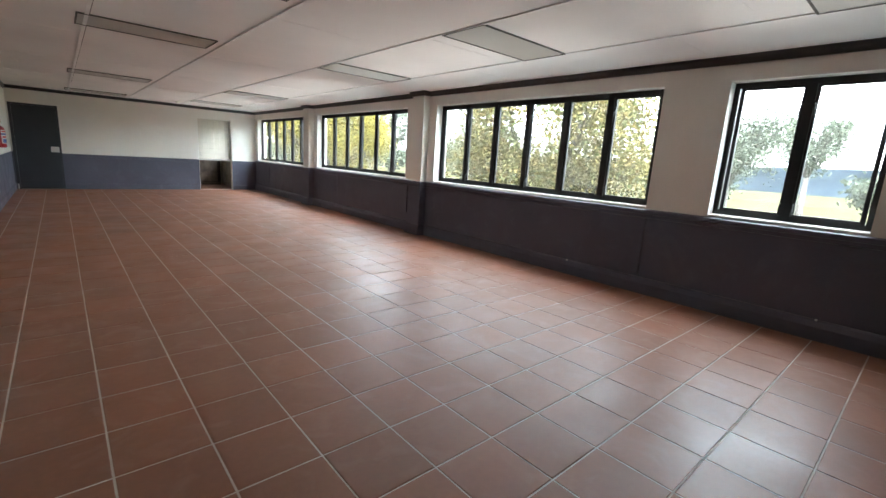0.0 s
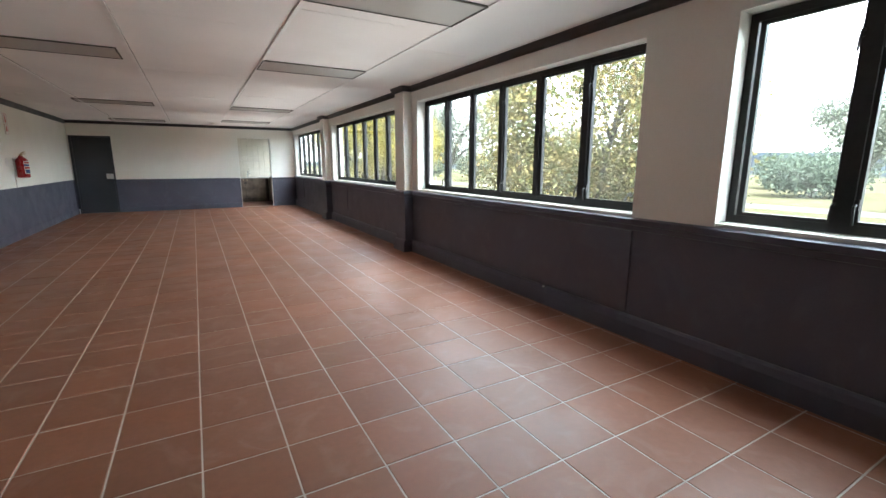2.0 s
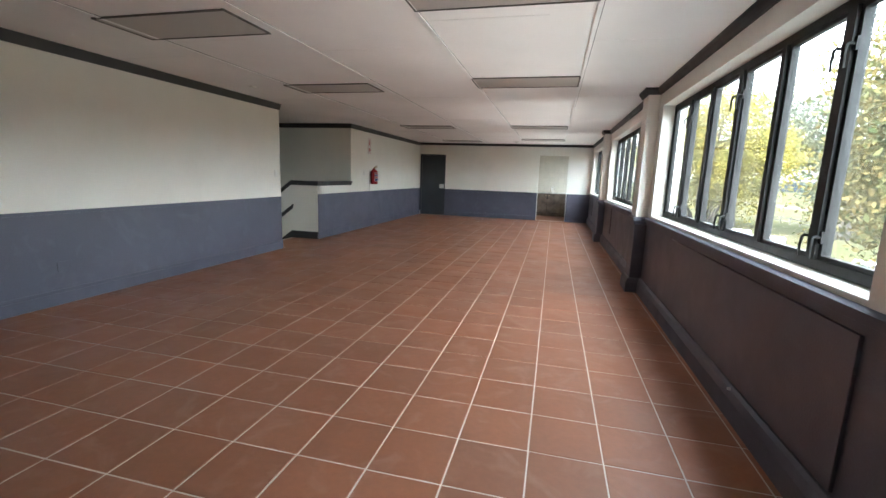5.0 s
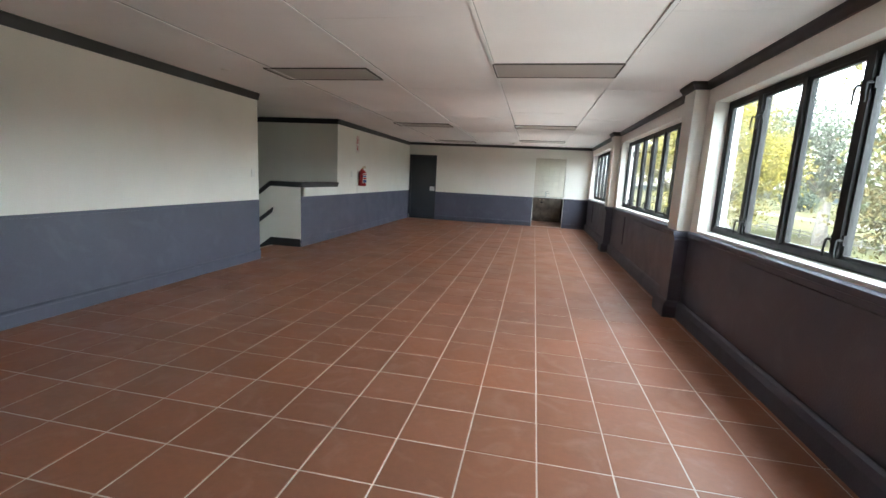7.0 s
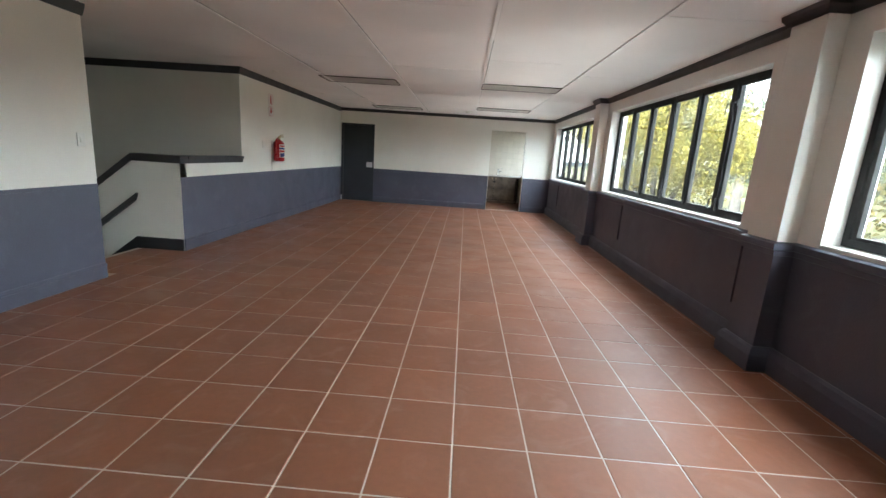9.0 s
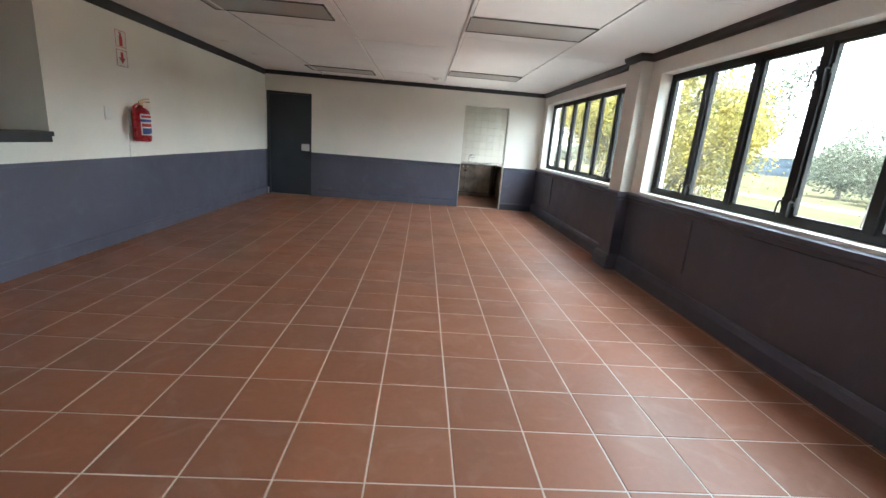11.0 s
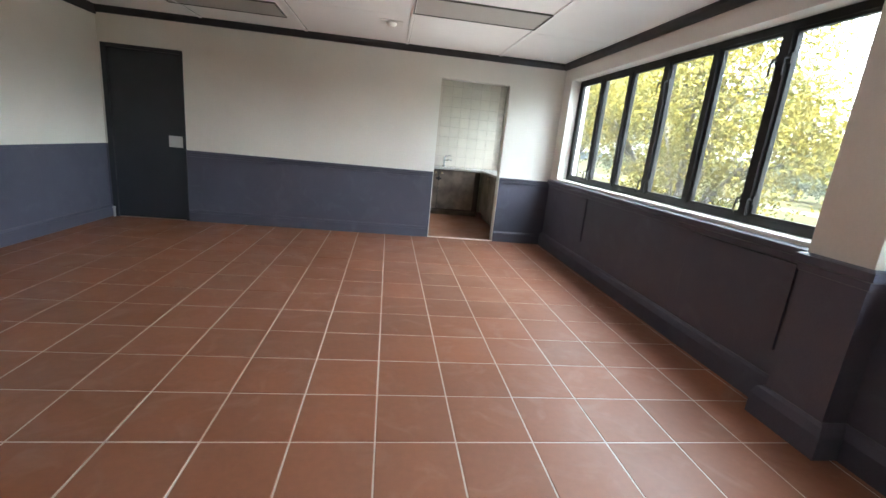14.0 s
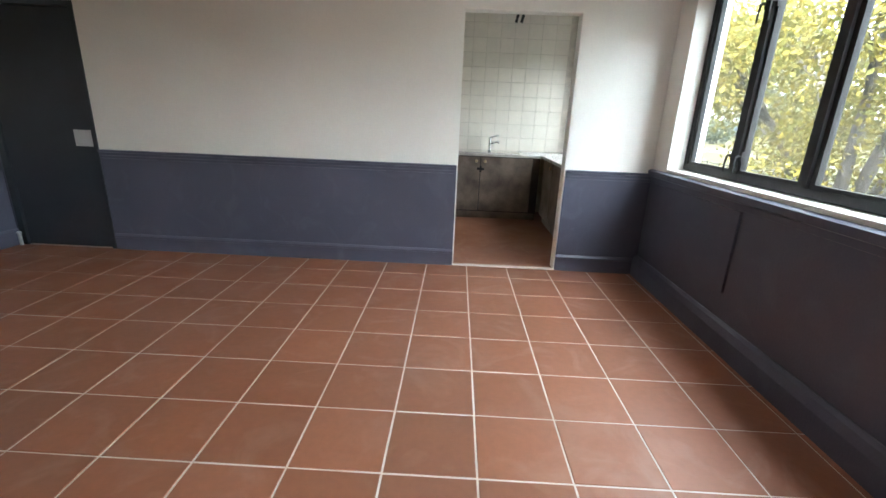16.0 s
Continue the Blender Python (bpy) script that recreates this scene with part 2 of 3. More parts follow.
def sweep(name, profile, path, material, parent=None, label="", closed=False):
    """A moulding: profile of (out, up) run along points of the plan; out is to the left of the way."""
    bm = bmesh.new()
    rings = []
    n = len(path)
    for i, (x, y) in enumerate(path):
        a = Vector((x - path[i - 1][0], y - path[i - 1][1])).normalized() if i else None
        b = Vector((path[i + 1][0] - x, path[i + 1][1] - y)).normalized() if i < n - 1 else None
        a, b = a or b, b or a
        na, nb = Vector((-a.y, a.x)), Vector((-b.y, b.x))
        m = (na + nb) / (1 + na.dot(nb))
        rings.append([bm.verts.new((x + m.x * o, y + m.y * o, u)) for o, u in profile])
    k = len(profile)
    for r, s in zip(rings, rings[1:]):
        for j in range(k):
            bm.faces.new((r[j], r[(j + 1) % k], s[(j + 1) % k], s[j]))
    bm.faces.new(rings[0])
    bm.faces.new(rings[-1])
    return done(name, bm, material, parent, label)


def tube(bm, pts, radii, sides=8):
    rings = []
    for i, p in enumerate(pts):
        p = Vector(p)
        d = (Vector(pts[min(i + 1, len(pts) - 1)]) - Vector(pts[max(i - 1, 0)])).normalized()
        u = d.orthogonal().normalized() if i == 0 else (u - d * u.dot(d)).normalized()
        v = d.cross(u)
        rings.append([bm.verts.new(p + (u * math.cos(a) + v * math.sin(a)) * radii[i]) for a in (2 * math.pi * j / sides for j in range(sides))])
    for r, s in zip(rings, rings[1:]):
        for j in range(sides):
            bm.faces.new((r[j], r[(j + 1) % sides], s[(j + 1) % sides], s[j]))
    bm.faces.new(rings[0][::-1])
    bm.faces.new(rings[-1])


def lathe(bm, prof, cx=0.0, cy=0.0, sides=24):
    tube_r = [[bm.verts.new((cx + r * math.cos(2 * math.pi * j / sides), cy + r * math.sin(2 * math.pi * j / sides), z)) for j in range(sides)] for r, z in prof]
    for r, s in zip(tube_r, tube_r[1:]):
        for j in range(sides):
            bm.faces.new((r[j], r[(j + 1) % sides], s[(j + 1) % sides], s[j]))
    bm.faces.new(tube_r[0][::-1])
    bm.faces.new(tube_r[-1])


# ---- the room: plan in metres ----
XW, XO = 4.84, 5.09          # window wall, inner and outer face
XL = -0.90                   # west wall
YN, YS = 15.04, -2.2         # far wall and the wall behind the start
ZC = 2.465                   # ceiling
ZD = 0.91                    # dado height
WINDOWS = [(0.34, 1.53, 2), (2.15, 5.87, 6), (6.70, 10.45, 6), (11.09, 14.79, 6)]
ZS, ZH = 0.968, 2.24        # sill and head
PILS = [(6.06, 6.38), (10.66, 10.98)]
XP = 4.705                   # face of the pilasters


def setting(name, label, category="wall"):
    return tagged(new(name), label, category, "", "structure")


# window wall in one mesh with its openings
def wall_blocks(z0, z1):
    out, y = [], YS - 0.2
    for a, b, _ in WINDOWS:
        out.append((XW, XO, y, a, z0, z1))
        y = b
    out.append((XW, XO, y, 15.75, z0, z1))
    out.append((XW, XO, 17.3, YN + 2.9, z0, z1))
    return out


wall_east = setting("wall_east", "white plastered wall with wide steel windows above a blue-grey dado")
boxes("upper_wall", [(XW, XO, YS - 0.2, YN + 2.9, ZH, ZC + 0.5)] + wall_blocks(ZS - 0.03, ZH), WHITE, wall_east)
boxes("lower_wall", [(XW, XO, YS - 0.2, YN, -0.3, ZS - 0.03)], BLUE, wall_east, "blue-grey painted lower wall")
boxes("kitchen_lower_wall", [(XW, XO, YN, YN + 2.9, -0.3, ZS - 0.03)], WHITE, wall_east)
boxes("outer_skin", [(XO, XO + 0.02, YS - 0.2, YN + 2.9, -3.4, ZS - 0.05)], EXTW, wall_east)
for a, b in PILS:
    boxes("pilaster", [(XP, XW, a, b, ZD, ZC)], WHITE, wall_east, bevel=0.006)
    boxes("pilaster_base", [(XP - 0.002, XW, a - 0.002, b + 0.002, 0, ZD)], BLUE, wall_east)

wall_north = setting("wall_north", "white plastered end wall above a blue-grey dado, with a door and a kitchenette opening")
DX0, DX1, DH = -0.87, 0.03, 2.075     # door opening
KX0, KX1, KH = 3.170, 4.110, 2.12     # kitchenette opening
TN = 0.13
boxes("upper_wall", [(XL - 0.2, DX0, YN, YN + TN, ZD, ZC), (DX1, KX0, YN, YN + TN, ZD, ZC), (KX1, XW, YN, YN + TN, ZD, ZC),
                     (DX0, DX1, YN, YN + TN, DH, ZC), (KX0, KX1, YN, YN + TN, KH, ZC)], WHITE, wall_north)
boxes("lower_wall", [(XL - 0.2, DX0, YN, YN + TN, 0, ZD), (DX1, KX0 + 0.001, YN - 0.002, YN + TN, 0, ZD), (KX1 - 0.001, XW, YN - 0.002, YN + TN, 0, ZD)], BLUE, wall_north)
boxes("opening_lining", [(KX0 - 0.004, KX0 + 0.012, YN + 0.004, YN + TN, 0, KH), (KX1 - 0.012, KX1 + 0.004, YN + 0.004, YN + TN, 0, KH)], WHITE, wall_north)

YA, YB, YC = 6.97, 8.19, 9.68          # stairwell gap, half wall, full wall again
wall_west = setting("wall_west", "white plastered wall above a blue-grey dado, open to a stairwell")
boxes("upper_wall", [(XL - 0.14, XL, YS - 0.2, YA, ZD, ZC), (XL - 0.14, XL, YC, YN, ZD, ZC), (XL - 0.12, XL, YB, YC, ZD, 1.08)], WHITE, wall_west)
boxes("lower_wall", [(XL - 0.14, XL + 0.002, YS - 0.2, YA + 0.002, 0, ZD), (XL - 0.14, XL + 0.002, YB, YN, 0, ZD)], BLUE, wall_west)
wall_south = setting("wall_south", "white plastered wall above a blue-grey dado behind the start")
boxes("upper_wall", [(XL, XW, YS - 0.2, YS, ZD, ZC)], WHITE, wall_south)
boxes("lower_wall", [(XL, XW, YS - 0.2, YS, 0, ZD)], BLUE, wall_south)

# ceiling with its boards' joints, lamps sit in it
tagged(boxes("ceiling", [(-4.6, XW, YS, YN + 0.12, ZC, ZC + 0.12)], CEIL), "off-white painted ceiling boards with cover strips", "ceiling", "", "structure")
JX = (0.27, 1.48, 2.70, 3.90)
strips = []
for jx in JX:
    y = YS
    while y < YN - 0.05:
        e = min(y + 2.4, YN - 0.05)
        o = random.uniform(-0.004, 0.004)
        strips.append((jx - 0.016 + o, jx + 0.016 + o, y + 0.003, e, ZC - 0.009, ZC + 0.02))
        y = e
tagged(boxes("cover_strip", strips, STRIP), "white cover strips over the ceiling joints", "trim", "", "structure")
joints = []
for i, jx in enumerate((XL,) + JX):
    x1 = (JX + (XW,))[i]
    for k in range(8):
        y = YS + 0.9 + 2.4 * k + (0.62, 0.2, 0.62, 0.0, 0.62)[i]
        joints.append((jx + 0.03, x1 - 0.03 - random.uniform(0, 0.4), y, y + 0.004, ZC - 0.002, ZC + 0.02))
tagged(boxes("ceiling_joint", joints, CEIL), "fine joints between the ceiling boards", "trim", "", "structure")
for jx in JX:
    tagged(boxes("ceiling_gap", [(jx + 0.016, jx + 0.021, YS, YN - 0.1, ZC - 0.003, ZC + 0.02)], JOINT), "dark gap beside a ceiling strip", "trim", "", "structure")

# cornice, dado rail, skirting
CORN = [(0, ZC - 0.075), (0.018, ZC - 0.075), (0.03, ZC - 0.05), (0.045, ZC - 0.03), (0.05, ZC + 0.01), (0, ZC + 0.01)]
RAIL = [(0, ZD - 0.075), (0.012, ZD - 0.072), (0.012, ZD - 0.05), (0.022, ZD - 0.045), (0.022, ZD - 0.022), (0.036, ZD - 0.015), (0.036, ZD), (0, ZD + 0.002)]
SKIRT = [(0, 0), (0.016, 0), (0.016, 0.115), (0.022, 0.118), (0.022, 0.132), (0.008, 0.15), (0, 0.15)]
SKIRTE = [(0, 0), (0.045, 0), (0.045, 0.12), (0.03, 0.165), (0.012, 0.18), (0, 0.18)]
east = [(XW, YS)]
for a, b in PILS:
    east += [(XW, a), (XP, a), (XP, b), (XW, b)]
east += [(XW, YN)]


def trim(name, prof, path, material, label):
    tagged(sweep(name, prof, path, material), label, "trim", "", "structure")


CORNW = [(0, ZC - 0.10), (0.012, ZC - 0.10), (0.018, ZC - 0.07), (0.026, ZC - 0.03), (0.030, ZC + 0.01), (0, ZC + 0.01)]
trim("cornice", CORN, east + [(XL + 0.02, YN)], CHAR, "charcoal painted cornice moulding")
trim("cornice", CORNW, [(XL, YN), (XL, YC), (-4.5, YC)], CHAR, "charcoal painted cornice moulding")
trim("cornice", CORNW, [(XL - 0.14, YA), (XL, YA), (XL, YS), (XW, YS)], CHAR, "charcoal painted cornice moulding")
for path in ([(XW, YN), (KX1 + 0.0, YN)], [(KX0, YN), (DX1 + 0.01, YN)]):
    trim("dado_rail", RAIL, path, BLUE, "blue-grey moulded dado rail")
trim("dado_line", [(0, ZD - 0.03), (0.006, ZD - 0.028), (0.006, ZD), (0, ZD + 0.003)], [(XL, YN), (XL, YB)], BLUE, "blue-grey edge of the painted dado")
trim("dado_line", [(0, ZD - 0.03), (0.006, ZD - 0.028), (0.006, ZD), (0, ZD + 0.003)], [(XL, YA), (XL, YS)], BLUE, "blue-grey edge of the painted dado")
ERAIL = [(0, ZD - 0.06), (0.016, ZD - 0.055), (0.016, ZD - 0.02), (0.034, ZD - 0.012), (0.034, ZD + 0.028), (0.02, ZD + 0.035), (0, ZD + 0.04)]
trim("dado_rail", ERAIL, east, BLUE, "blue-grey moulded dado rail under the windows")
trim("skirting", SKIRTE, east, BLUE, "deep blue-grey skirting on the window wall")
for path in ([(XW - 0.045, YN), (KX1, YN)], [(KX0, YN), (DX1 + 0.01, YN)], [(XL, YN), (XL, YB)], [(XL, YA), (XL, YS)]):
    trim("skirting", SKIRT, path, BLUE, "blue-grey moulded skirting board")

# raised boards on the wall under the windows
PANELS = [(2.13, 4.79, 0.20), (6.60, 8.95, 0.34), (9.38, 10.25, 0.34), (11.12, 12.0, 0.33), (13.77, 14.93, 0.34)]
for a, b, z0 in PANELS:
    tagged(boxes("wall_panel", [(XW - 0.016, XW, a, b, z0, 0.845)], BLUE, bevel=0.003), "raised blue-grey board on the wall under the windows", "panel", "", "structure")


# ---- windows ----
def window(i, y0, y1, n):
    w = tagged(new("window_%d" % i), "dark steel-framed window with tall casement panes", "window", "", "structure")
    w.matrix_world = pose(0, 0, 0)
    x0, x1 = 4.965, 5.015
    fz0, fz1 = ZS + 0.012, ZH - 0.002
    boxes("window_frame", [(x0, x1, y0, y0 + 0.045, fz0, fz1), (x0, x1, y1 - 0.045, y1, fz0, fz1), (x0, x1, y0 + 0.045, y1 - 0.045, fz0, fz0 + 0.05), (x0, x1, y0 + 0.045, y1 - 0.045, fz1 - 0.05, fz1)], STEEL, w)
    boxes("window_sill", [(XW + 0.001, XO + 0.04, y0 + 0.001, y1 - 0.001, ZS - 0.03, ZS + 0.008)], WHITE, w, "white painted window sill", 0.006)
    pitch = (y1 - y0 - 0.06) / n
    for k in range(n):
        a = y0 + 0.03 + pitch * k
        b = a + pitch
        if k:
            wd = 0.036 if (k % 2) else 0.026
            boxes("mullion", [(x0 - 0.012, x1 + 0.01, a - wd, a + wd, fz0 + 0.05, fz1 - 0.05)], STEEL, w)
        s = 0.032
        ya, yb = a + 0.026, b - 0.026
        za, zb = fz0 + 0.045, fz1 - 0.045
        pane_frame = boxes("casement", [(x0 + 0.006, x1 - 0.012, ya, ya + s, za, zb), (x0 + 0.006, x1 - 0.012, yb - s, yb, za, zb), (x0 + 0.006, x1 - 0.012, ya + s, yb - s, za, za + s * 0.8), (x0 + 0.006, x1 - 0.012, ya + s, yb - s, zb - s * 0.8, zb)], STEEL, w)
        g = boxes("pane", [(4.985, 4.989, ya + s, yb - s, za + s * 0.8, zb - s * 0.8)], GLASS, pane_frame, "clear window glass")
        g.visible_shadow = False
    for k in range(1, n, 2):
        a = y0 + 0.03 + pitch * k
        for side in (-1, 1):
            for zz in (ZS + 0.17, ZH - 0.22):
                bm = bmesh.new()
                yy = a + side * 0.045
                tube(bm, [(x0 + 0.008, yy, zz), (x0 - 0.03, yy, zz), (x0 - 0.034, yy, zz - 0.006), (x0 - 0.038, yy + side * 0.004, zz - 0.05), (x0 - 0.036, yy + side * 0.006, zz - 0.105)], [0.008, 0.008, 0.008, 0.0065, 0.0055], 6)
                box(bm, x0 - 0.004, x0 + 0.008, yy - 0.012, yy + 0.012, zz - 0.03, zz + 0.03)
                part("window_handle", bm, STEEL, w)
    return w


for i, (a, b, n) in enumerate(WINDOWS):
    window(i + 1, a, b, n)
window(5, 15.75, 17.3, 2)

# ---- door ----
door = tagged(new("door_1"), "closed dark slate painted flush door with a steel push plate", "door", "", "structure")
boxes("door_frame", [(DX0, DX0 + 0.055, YN - 0.012, YN + TN, 0, DH), (DX1 - 0.035, DX1, YN - 0.012, YN + TN, 0, DH), (DX0 + 0.055, DX1 - 0.035, YN - 0.012, YN + TN, DH - 0.04, DH)], DOORP, door, bevel=0.004)
boxes("door_leaf", [(DX0 + 0.059, DX1 - 0.039, YN + 0.012, YN + 0.052, 0.008, DH - 0.044)], DOORP, door, bevel=0.003)
boxes("push_plate", [(-0.175, -0.012, YN + 0.004, YN + 0.013, 0.93, 1.07)], ALU, door, "brushed steel lock plate", bevel=0.003)
boxes("door_backing", [(DX0, DX1, YN + 0.06, YN + TN, 0, DH)], DOORP, door)
bm = bmesh.new()
tube(bm, [(XL + 0.05, YN - 0.035, 0.0), (XL + 0.05, YN - 0.035, 0.12)], [0.014, 0.014], 10)
tube(bm, [(XL + 0.05, YN - 0.035, 0.115), (XL + 0.05, YN - 0.035, 0.13)], [0.02, 0.016], 10)
tagged(done("door_stop", bm, ALU), "short grey pipe stub in the corner by the door", "pipe")

# ---- kitchenette beyond the opening ----
KY, KXL, KXR = 17.62, 2.2, XW
wall_kitchen = setting("wall_kitchen", "kitchenette walls, white tiled above the worktop")
boxes("wall_back", [(KXL - 0.1, KXR, KY, KY + 0.1, 0, 2.78)], WGROUT, wall_kitchen)
boxes("wall_side", [(KXL - 0.1, KXL, YN + TN, KY, 0, ZC)], WHITE, wall_kitchen)
tagged(boxes("ceiling_kitchen", [(KXL - 0.1, KXR, YN + 0.13, KY + 0.1, 2.78, 2.9)], CEIL), "white painted kitchenette ceiling", "ceiling", "", "structure")
boxes("wall_over_opening", [(KXL, KXR, YN + TN - 0.02, YN + TN, ZC + 0.12, 2.78), (KXL - 0.1, KXL, YN + TN, KY, ZC, 2.78)], WHITE, wall_kitchen)
floor_kitchen = tagged(boxes("floor_kitchen", [(KXL, KXR, YN + 0.02, KY, -0.06, 0.004)], TILE), "terracotta kitchenette floor", "floor", "", "structure")
tagged(boxes("threshold", [(KX0 + 0.012, KX1 - 0.012, YN - 0.012, YN + 0.03, -0.02, 0.012)], GROUT, bevel=0.004), "pale worn strip across the kitchenette opening", "threshold", "", "structure")


def knob(x, y, z, nx, ny, parent):
    bm = bmesh.new()
    tube(bm, [(x, y, z), (x + nx * 0.012, y + ny * 0.012, z), (x + nx * 0.016, y + ny * 0.016, z), (x + nx * 0.028, y + ny * 0.028, z)], [0.009, 0.009, 0.022, 0.018], 12)
    part("knob", bm, BRASS, parent, "aged brass knob", smooth=True)


CT = 0.87
YF = 17.02
cab = tagged(new("base_cabinet"), "weathered grey wooden base cabinet with brass knobs under the sink", "cabinet")
boxes("body", [(KXL + 0.01, KXR - 0.58, YF + 0.022, KY - 0.01, 0.10, CT - 0.04)], SEAM_SHADE, cab)
boxes("plinth", [(KXL + 0.01, KXR - 0.58, YF + 0.05, KY - 0.01, 0.004, 0.10)], WOOD, cab)
ds = [(2.23, 2.615), (2.625, 3.055), (3.065, 3.48), (3.492, 4.16)]
for a, b in ds:
    d = boxes("cabinet_door", [(a, b, YF, YF + 0.02, 0.115, CT - 0.05)], WOOD, cab, bevel=0.004)
    if a > 3:
        kx = b - 0.05 if a < 3.4 else a + 0.05
        knob(kx, YF, CT - 0.10, 0, -1, d)
bm = bmesh.new()
box(bm, 3.44, 3.535, YF - 0.022, YF + 0.001, CT - 0.215, CT - 0.185)
box(bm, 3.475, 3.50, YF - 0.03, YF + 0.001, CT - 0.24, CT - 0.16)
part("latch", bm, BLACK, cab, "dark child-lock latch across two doors")
side = tagged(new("base_cabinet"), "weathered grey wooden side cabinet with brass knobs", "cabinet")
XF = 4.30
boxes("body", [(XF + 0.022, KXR - 0.01, YN + TN + 0.05, YF - 0.03, 0.10, CT - 0.04)], SEAM_SHADE, side)
boxes("plinth", [(XF + 0.05, KXR - 0.01, YN + TN + 0.05, YF - 0.03, 0.004, 0.10)], WOOD, side)
for a, b in ((15.25, 15.825), (15.837, 16.415), (16.427, 16.98)):
    d = boxes("cabinet_door", [(XF, XF + 0.02, a, b, 0.115, CT - 0.05)], WOOD, side, bevel=0.004)
    knob(XF, a + 0.05 if a > 15.8 else b - 0.05, CT - 0.10, -1, 0, d)
tagged(boxes("worktop", [(KXL + 0.01, KXR - 0.01, YF - 0.025, KY - 0.012, CT - 0.035, CT), (XF - 0.025, KXR - 0.01, YN + TN + 0.02, YF - 0.027, CT - 0.035, CT)], COUNTER, bevel=0.004), "pale L-shaped kitchenette worktop", "worktop")
bm = bmesh.new()
box(bm, 2.9, 4.0, YF + 0.06, KY - 0.08, CT, CT + 0.008)
tagged(done("sink", bm, CHROME, bevel=0.003), "stainless steel sink top set on the worktop", "sink")
tap = tagged(new("sink_tap"), "chrome single-lever mixer tap at the sink", "tap")
bm = bmesh.new()
lathe(bm, [(0.028, CT + 0.008), (0.028, CT + 0.02), (0.022, CT + 0.025), (0.022, CT + 0.17), (0.016, CT + 0.18)], 3.62, 17.46, 16)
part("body", bm, CHROME, tap, smooth=True)
bm = bmesh.new()
tube(bm, [(3.62, 17.46, CT + 0.10), (3.67, 17.38, CT + 0.125), (3.72, 17.30, CT + 0.14), (3.725, 17.29, CT + 0.12)], [0.014, 0.013, 0.012, 0.011], 8)
part("spout", bm, CHROME, tap, smooth=True)
bm = bmesh.new()
tube(bm, [(3.62, 17.46, CT + 0.18), (3.68, 17.42, CT + 0.21), (3.73, 17.39, CT + 0.215)], [0.012, 0.008, 0.007], 8)
part("lever", bm, CHROME, tap, smooth=True)
hook = tagged(new("pipe_outlets"), "pair of capped dark pipe ends on the tiled wall", "pipe")
for ox in (0, 0.07):
    bm = bmesh.new()
    tube(bm, [(3.88 + ox, KY, 2.60), (3.88 + ox, KY - 0.05, 2.60), (3.87 + ox, KY - 0.06, 2.57), (3.86 + ox, KY - 0.06, 2.52)], [0.02, 0.02, 0.016, 0.02], 8)
    part("pipe_end", bm, BLACK, hook)

# ---- stairwell ----
ZL = -1.7
stairwell = setting("wall_stairwell", "shaded plastered stairwell walls")
boxes("wall_back", [(-4.6, XL - 0.14, YC, YC + 0.14, ZL, ZC)], WHITE, stairwell)
boxes("wall_front", [(-4.6, XL - 0.14, YA - 0.14, YA, ZL, ZC)], WHITE, stairwell)
boxes("wall_end", [(-4.7, -4.6, YA - 0.14, YC + 0.14, ZL, ZC)], WHITE, stairwell)
boxes("lower_floor", [(-4.6, XL - 0.14, YA, YC, ZL - 0.1, ZL)], TILE, stairwell)
boxes("void_side", [(XL - 0.14, XL, YB + 0.1, YC, ZL, 0)], WHITE, stairwell)


def slab(pts, y0, y1):
    """An upright board in the xz plane with outline pts, between y0 and y1."""
    bm = bmesh.new()
    a = [bm.verts.new((x, y0, z)) for x, z in pts]
    b = [bm.verts.new((x, y1, z)) for x, z in pts]
    bm.faces.new(a)
    bm.faces.new(b[::-1])
    for i in range(len(pts)):
        j = (i + 1) % len(pts)
        bm.faces.new((a[i], b[i], b[j], a[j]))
    return bm


XB, SL = -1.50, 0.76
XE = -3.4
balus = tagged(new("stair_parapet"), "white plastered stair parapet with a charcoal coping", "parapet", "", "structure")
part("parapet", slab([(XL, -0.05), (XL, 1.08), (XB, 1.08), (XE, 1.08 + SL * (XE - XB)), (XE, ZL), (XB - 0.2, ZL)], YB - 0.004, YB + 0.12), WHITE, balus)
part("coping", slab([(XL + 0.018, 1.08), (XL + 0.018, 1.17), (XB, 1.17), (XE, 1.17 + SL * (XE - XB)), (XE, 1.08 + SL * (XE - XB)), (XB, 1.08)], YB - 0.02, YB + 0.14), CHAR, balus, "charcoal painted coping")
boxes("coping", [(XL - 0.14, XL + 0.018, YB + 0.142, YC - 0.001, 1.08, 1.165), (XL - 0.14, XL + 0.03, YB + 0.142, YC + 0.01, 1.13, 1.17)], CHAR, balus, "charcoal painted coping")
part("stair_skirting", slab([(XL, 0.0), (XL, 0.145), (XB, 0.145), (XE, 0.145 + SL * (XE - XB)), (XE, -0.10 + SL * (XE - XB)), (XB, -0.1)], YB - 0.018, YB - 0.005), CHAR, balus, "charcoal painted stair skirting")
rail = tagged(new("stair_handrail"), "short charcoal wooden handrail on the stair parapet", "handrail")
part("rail", slab([(-1.42, 0.70), (-1.45, 0.60), (-3.2, 0.60 + SL * (-3.2 + 1.45)), (-3.2, 0.69 + SL * (-3.2 + 1.45))], YB - 0.08, YB - 0.03), CHAR, rail, bevel=0.008)
boxes("bracket", [(-1.75, -1.72, YB - 0.032, YB, 0.44, 0.47)], CHAR, rail)
stair = tagged(new("staircase"), "terracotta tiled steps going down beside the parapet", "stairs", "", "structure")
